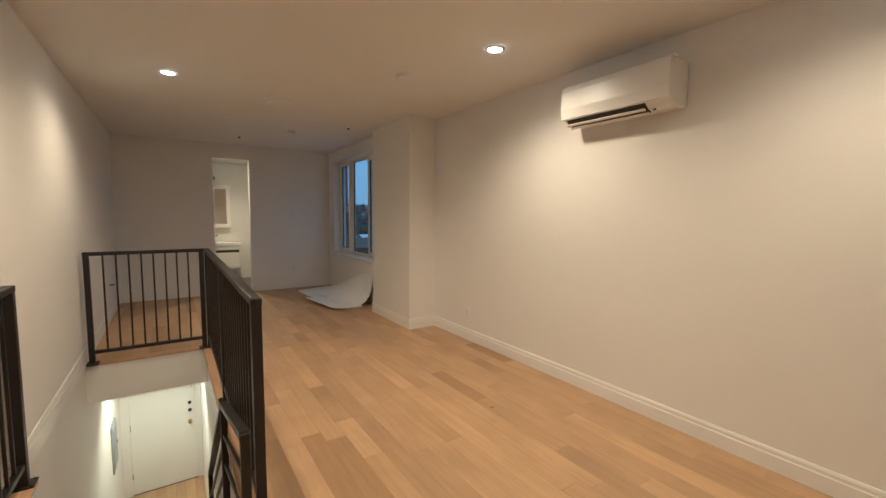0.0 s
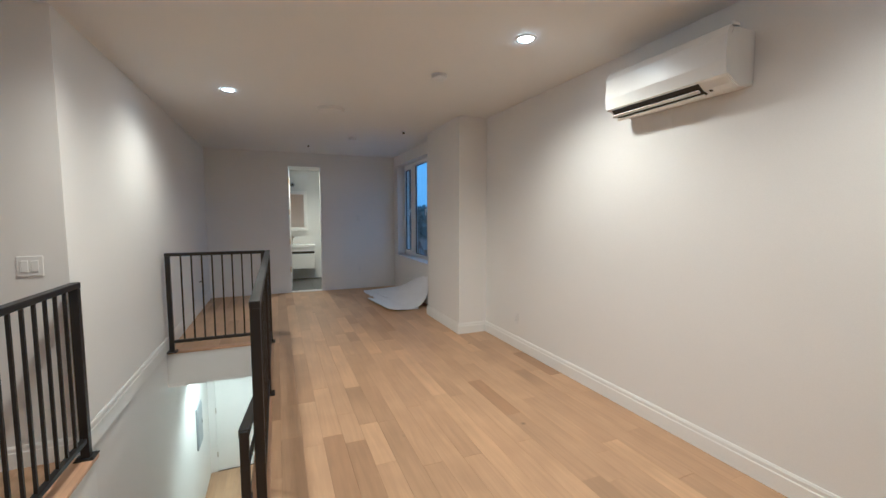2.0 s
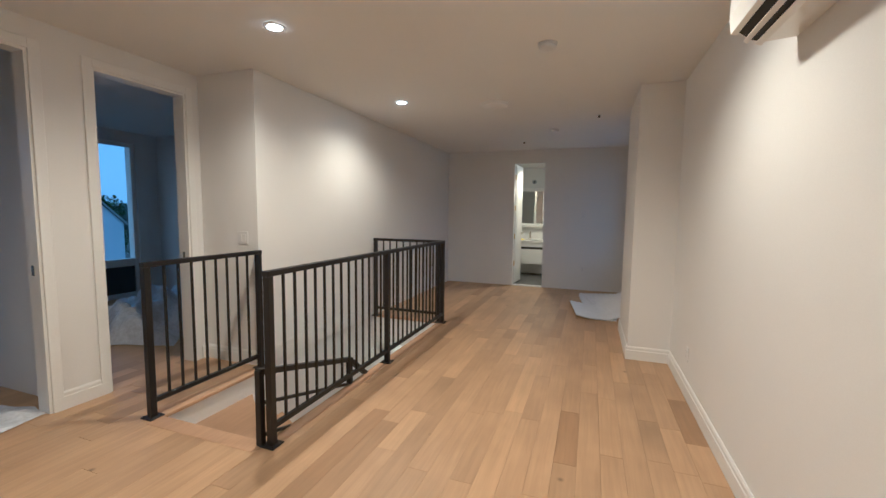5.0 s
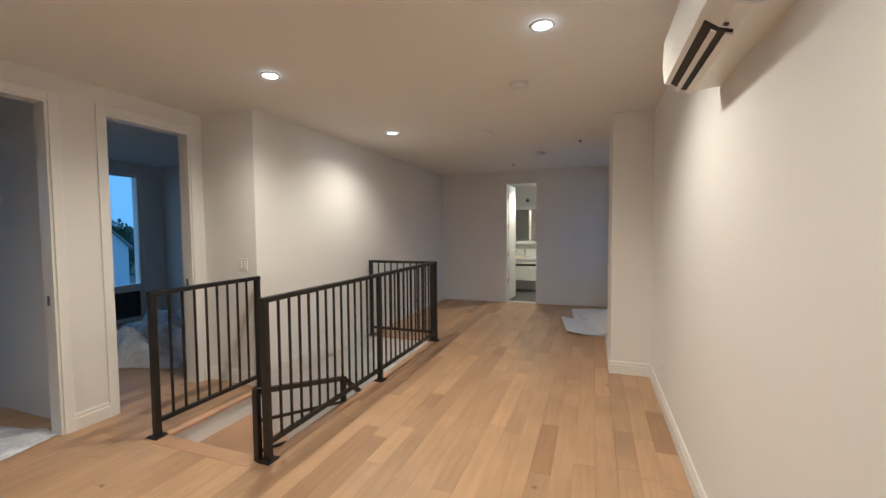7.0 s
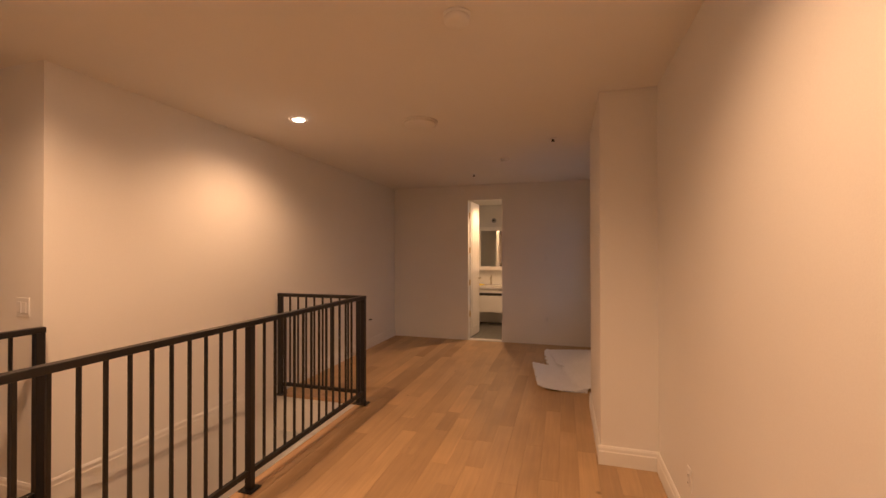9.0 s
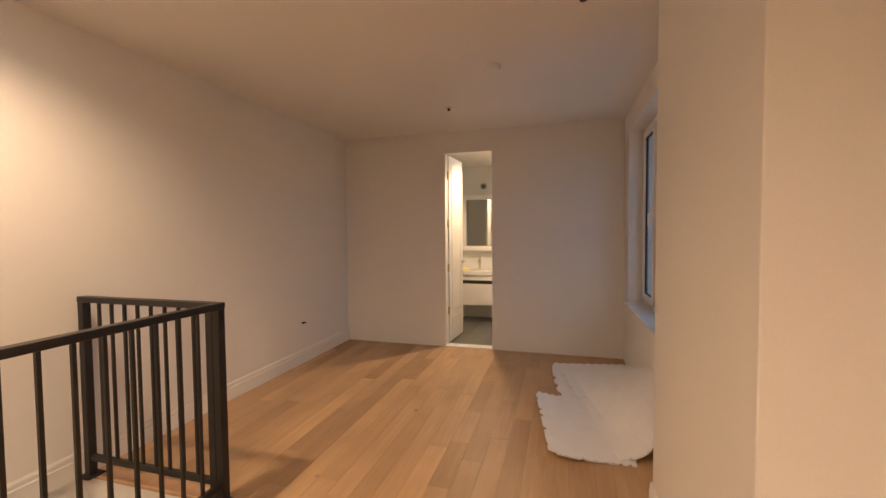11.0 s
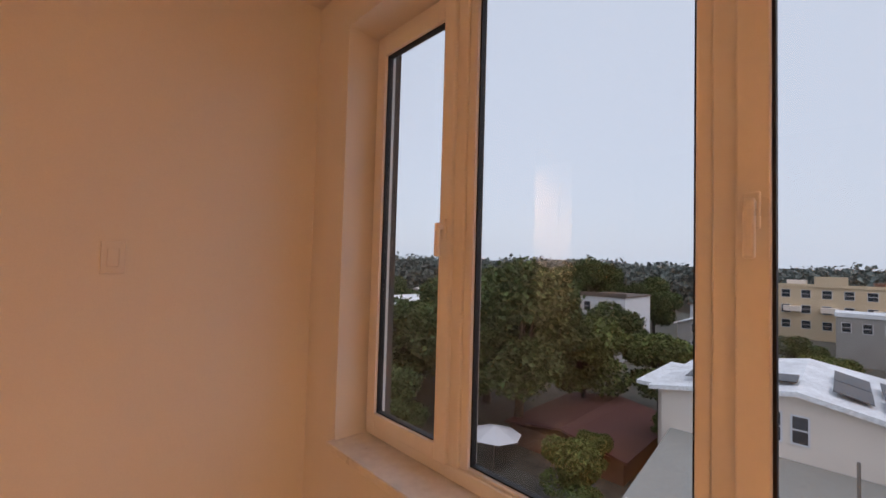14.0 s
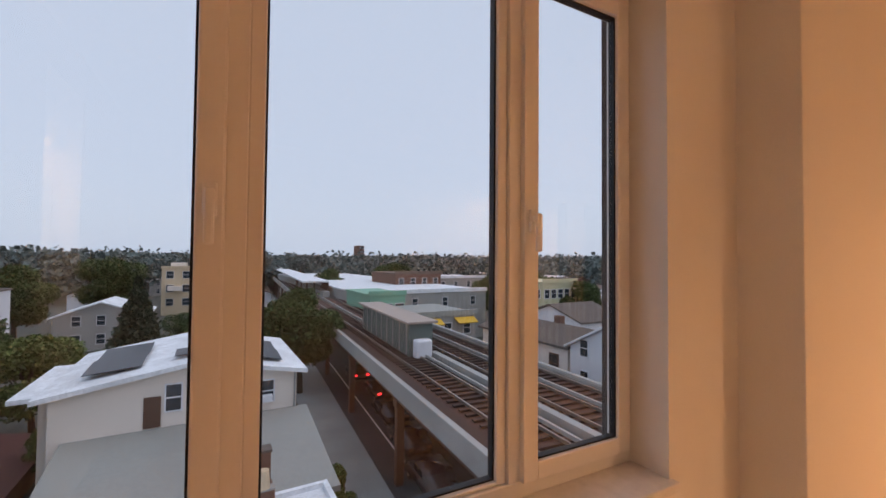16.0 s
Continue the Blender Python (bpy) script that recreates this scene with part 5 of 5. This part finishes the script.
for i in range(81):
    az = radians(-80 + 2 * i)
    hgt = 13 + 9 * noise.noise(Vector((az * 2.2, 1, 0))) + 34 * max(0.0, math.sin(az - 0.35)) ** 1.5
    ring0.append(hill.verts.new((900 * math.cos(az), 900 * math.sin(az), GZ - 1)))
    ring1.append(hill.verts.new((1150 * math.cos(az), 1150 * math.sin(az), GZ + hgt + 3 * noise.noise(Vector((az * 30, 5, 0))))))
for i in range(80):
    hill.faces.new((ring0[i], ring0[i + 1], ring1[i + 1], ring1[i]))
# the hills' blue-grey holds the distance haze in the surface colour
structure("backdrop", hill, material("haze_tinted_hill", (0.13, 0.165, 0.17), 1.0, vary=0.15, scale=0.02, fine=0.2, bump=0.0), "wooded hills far off, haze put into their colour", "hills")

# distant tall blocks on the skyline
for x, y, wd, z, mat in ((420, -52, 22, 4, CONCRETE), (430, -20, 30, 5, SANDSTONE), (440, -95, 26, 5, BRICK), (500, -130, 60, 4, CONCRETE), (460, -150, 6, 17, BRICK), (480, 60, 40, 6, CONCRETE), (520, 250, 60, 12, CONCRETE)):
    block("far_block", "hazy distant block on the skyline", x, y, x + 20, y + wd, z, mat, CONCRETE, "w", 2, 3, 2.4, 2.2, gap=4.5, parapet=False)


# parked cars below the railway
def car(m, lit):
    t = thing("car", "dark parked car" + (" with lit red tail lamps" if lit else " below the railway"), "car", m, "cars in the street")
    prof = [(-2.2, 0.35), (-2.25, 0.75), (-2.05, 0.98), (-1.55, 1.02), (-1.0, 1.45), (0.55, 1.47), (1.15, 1.02), (1.95, 0.92), (2.2, 0.7), (2.2, 0.35)]
    bm = extrude_profile(prof, -0.88, 0.88)
    bmesh.ops.bevel(bm, geom=bm.edges[:], offset=0.06, segments=2, affect="EDGES")
    part("body", bm, CARPAINT, t, "", True)
    part("window", extrude_profile([(-0.95, 1.10), (-0.85, 1.40), (0.48, 1.42), (0.95, 1.08)], -0.9, 0.9), WINGLASS, t, "dark side glass")
    for x in (-1.35, 1.35):
        for y in (-0.80, 0.62):
            wh = part("wheel", cyl(0.33, 0.33, 0.2, pose(x, y + 0.2, 0.33, 90), 18), TYRE, t)
            part("rim", cyl(0.2, 0.19, 0.21, pose(x, y + 0.205, 0.33, 90), 12), RAIL, wh)
    for y in (-0.62, 0.62):
        part("tail_lamp", box(-2.29, y - 0.16, 0.74, -2.2, y + 0.16, 0.9, 0.02), TAIL if lit else BROWN, t, "red tail lamp")
    return t


for u, v, lit in ((9.0, -2.2, False), (14.2, -2.8, False), (19.5, -3.2, False), (25.2, -4.0, True), (31.6, -3.4, True), (6, -5.5, False)):
    car(STREET @ pose(u, v, GZ + 0.02), lit)

# church seen from the bedroom
ch = thing("church", "white church with a pointed steeple and arched window", "church")
part("wall", gable_walls(-58, 23.2, -45, 30.2, GZ, 0.2, 3.6, "x"), WHITEPAINT, ch)
part("roof", gable(-58, 23.2, -45, 30.2, 0.25, 3.65, "x", 0.3, 0.2), GREYROOF, ch)
part("tower", box(-47.5, 21.6, GZ, -44.6, 24.4, 3.0, 0.05), WHITEPAINT, ch)
part("steeple", cyl(2.1, 0.05, 3.2, pose(-46.05, 23, 3.0, 0, 0, 45), 4), GREYROOF, ch)
part("arched_window", placed(cyl(0.85, 0.85, 0.08, pose(0, 0, 0, 0, 90, 0), 24), pose(-44.98, 26.9, 0.1)), WINGLASS, ch)
part("arched_window", box(-44.99, 26.05, -2.0, -44.9, 27.75, 0.1), WINGLASS, ch)
for k in range(3):
    add_window(ch, pose(-45, 26.1 + k * 0.8, -4.2, 0, 0, EAST), 0.5, 1.2)
h4 = thing("house", "white house with grey roof beside the church", "house")
part("wall", gable_walls(-52, 14, -44, 21, GZ, -2.0, 0.4, "y"), WHITEPAINT, h4)
part("roof", gable(-52, 14, -44, 21, -1.95, 0.45, "y", 0.3, 0.2), GREYROOF, h4)
for yy in (15.5, 17.3, 19.1):
    for zz in (-4.2, -7.2):
        add_window(h4, pose(-44, yy, zz, 0, 0, EAST), 0.8, 1.2)
low = block("low_wall", "low flat-roofed grey building outside the bedroom", -30, 4, -22, 22, -4.0, CONCRETE, WHITEROOF, "", 0, 0)


# the street grid lies turned by two degrees against the building
TURN = Matrix.Translation((2.44, 7.4, -0.3)) @ Matrix.Rotation(radians(2.0), 4, "Z") @ Matrix.Translation((-2.44, -7.1, 0))
bpy.context.view_layer.update()
for ob in [o for o in bpy.data.objects if o not in indoors and o.parent is None]:
    west = ob.matrix_world.translation.x < 0 or ob in (ch, h4, low, ground)
    if ob.name != "lower_storeys":
        ob.matrix_world = (Matrix.Translation((0, 0, -0.3)) if west else TURN) @ ob.matrix_world


# ---- oak boards, board by board ----
floor = tagged(new("floor"), "natural oak strip floor of mixed tones", "floor", kind="structure")
rng = random.Random(5)
BOARD = 0.127
shapes = {}


def board(x0, x1, y0, y1):
    key = (round(x1 - x0, 3), round(y1 - y0, 2))
    if key not in shapes:
        shapes[key] = mesh_of(box(0.0003, 0.0003, -0.02, key[0] - 0.0003, key[1] - 0.0003, 0, 0.0008, 1), "board", OAK)
    ob = new("board", shapes[key])
    ob.location = (x0, y0, rng.uniform(-0.0006, 0))
    ob.parent = floor


rest = bmesh.new()
count = 0
x = XD
while x < XR - 0.01:
    x1 = min(x + BOARD, XR)
    spans = [(YB, YF + 0.0)]
    if x1 > SX1 + 0.02 and x >= SX1 - 0.01:
        spans = [(YB, YF)]
    elif x1 > SX0 + 0.03:
        spans = [(YB, SY0), (SY1, YF)]
    elif x1 > XL:
        spans = [(YB, 3.20)]
    else:
        spans = [(YB, 3.20)]
    for a, b in spans:
        y = a - rng.uniform(0, 0.9) if a == YB else a
        while y < b - 0.02:
            y1 = y + round(rng.choice((0.4, 0.5, 0.65, 0.8, 1.0, 1.2, 1.5, 1.9)), 2)
            if b - y1 < 0.3:
                y1 = b
            lo = max(y, a)
            if y1 - lo > 0.02:
                if lo > -0.9 and count < 300:
                    board(x, x1, lo, y1)
                    count += 1
                else:
                    bm_box(rest, x + 0.0006, lo, -0.02, x1 - 0.0006, y1 - 0.0006, 0)
            y = y1
    x = x1
x = -4.5
while x < XD - 0.01:
    y = YB
    while y < 5.3:
        y1 = min(y + rng.uniform(0.7, 1.8), 5.4)
        bm_box(rest, x + 0.0006, y, -0.02, min(x + BOARD, XD) - 0.0006, y1 - 0.0006, 0)
        y = y1
    x += BOARD
for i in range(15):
    bm_box(rest, XL + i * BOARD + 0.001, 5.5, HALL - 0.02, XL + (i + 1) * BOARD - 0.001, 7.6, HALL)
tagged(part("boards", rest, OAK_JOIN, floor), kind="stuff")
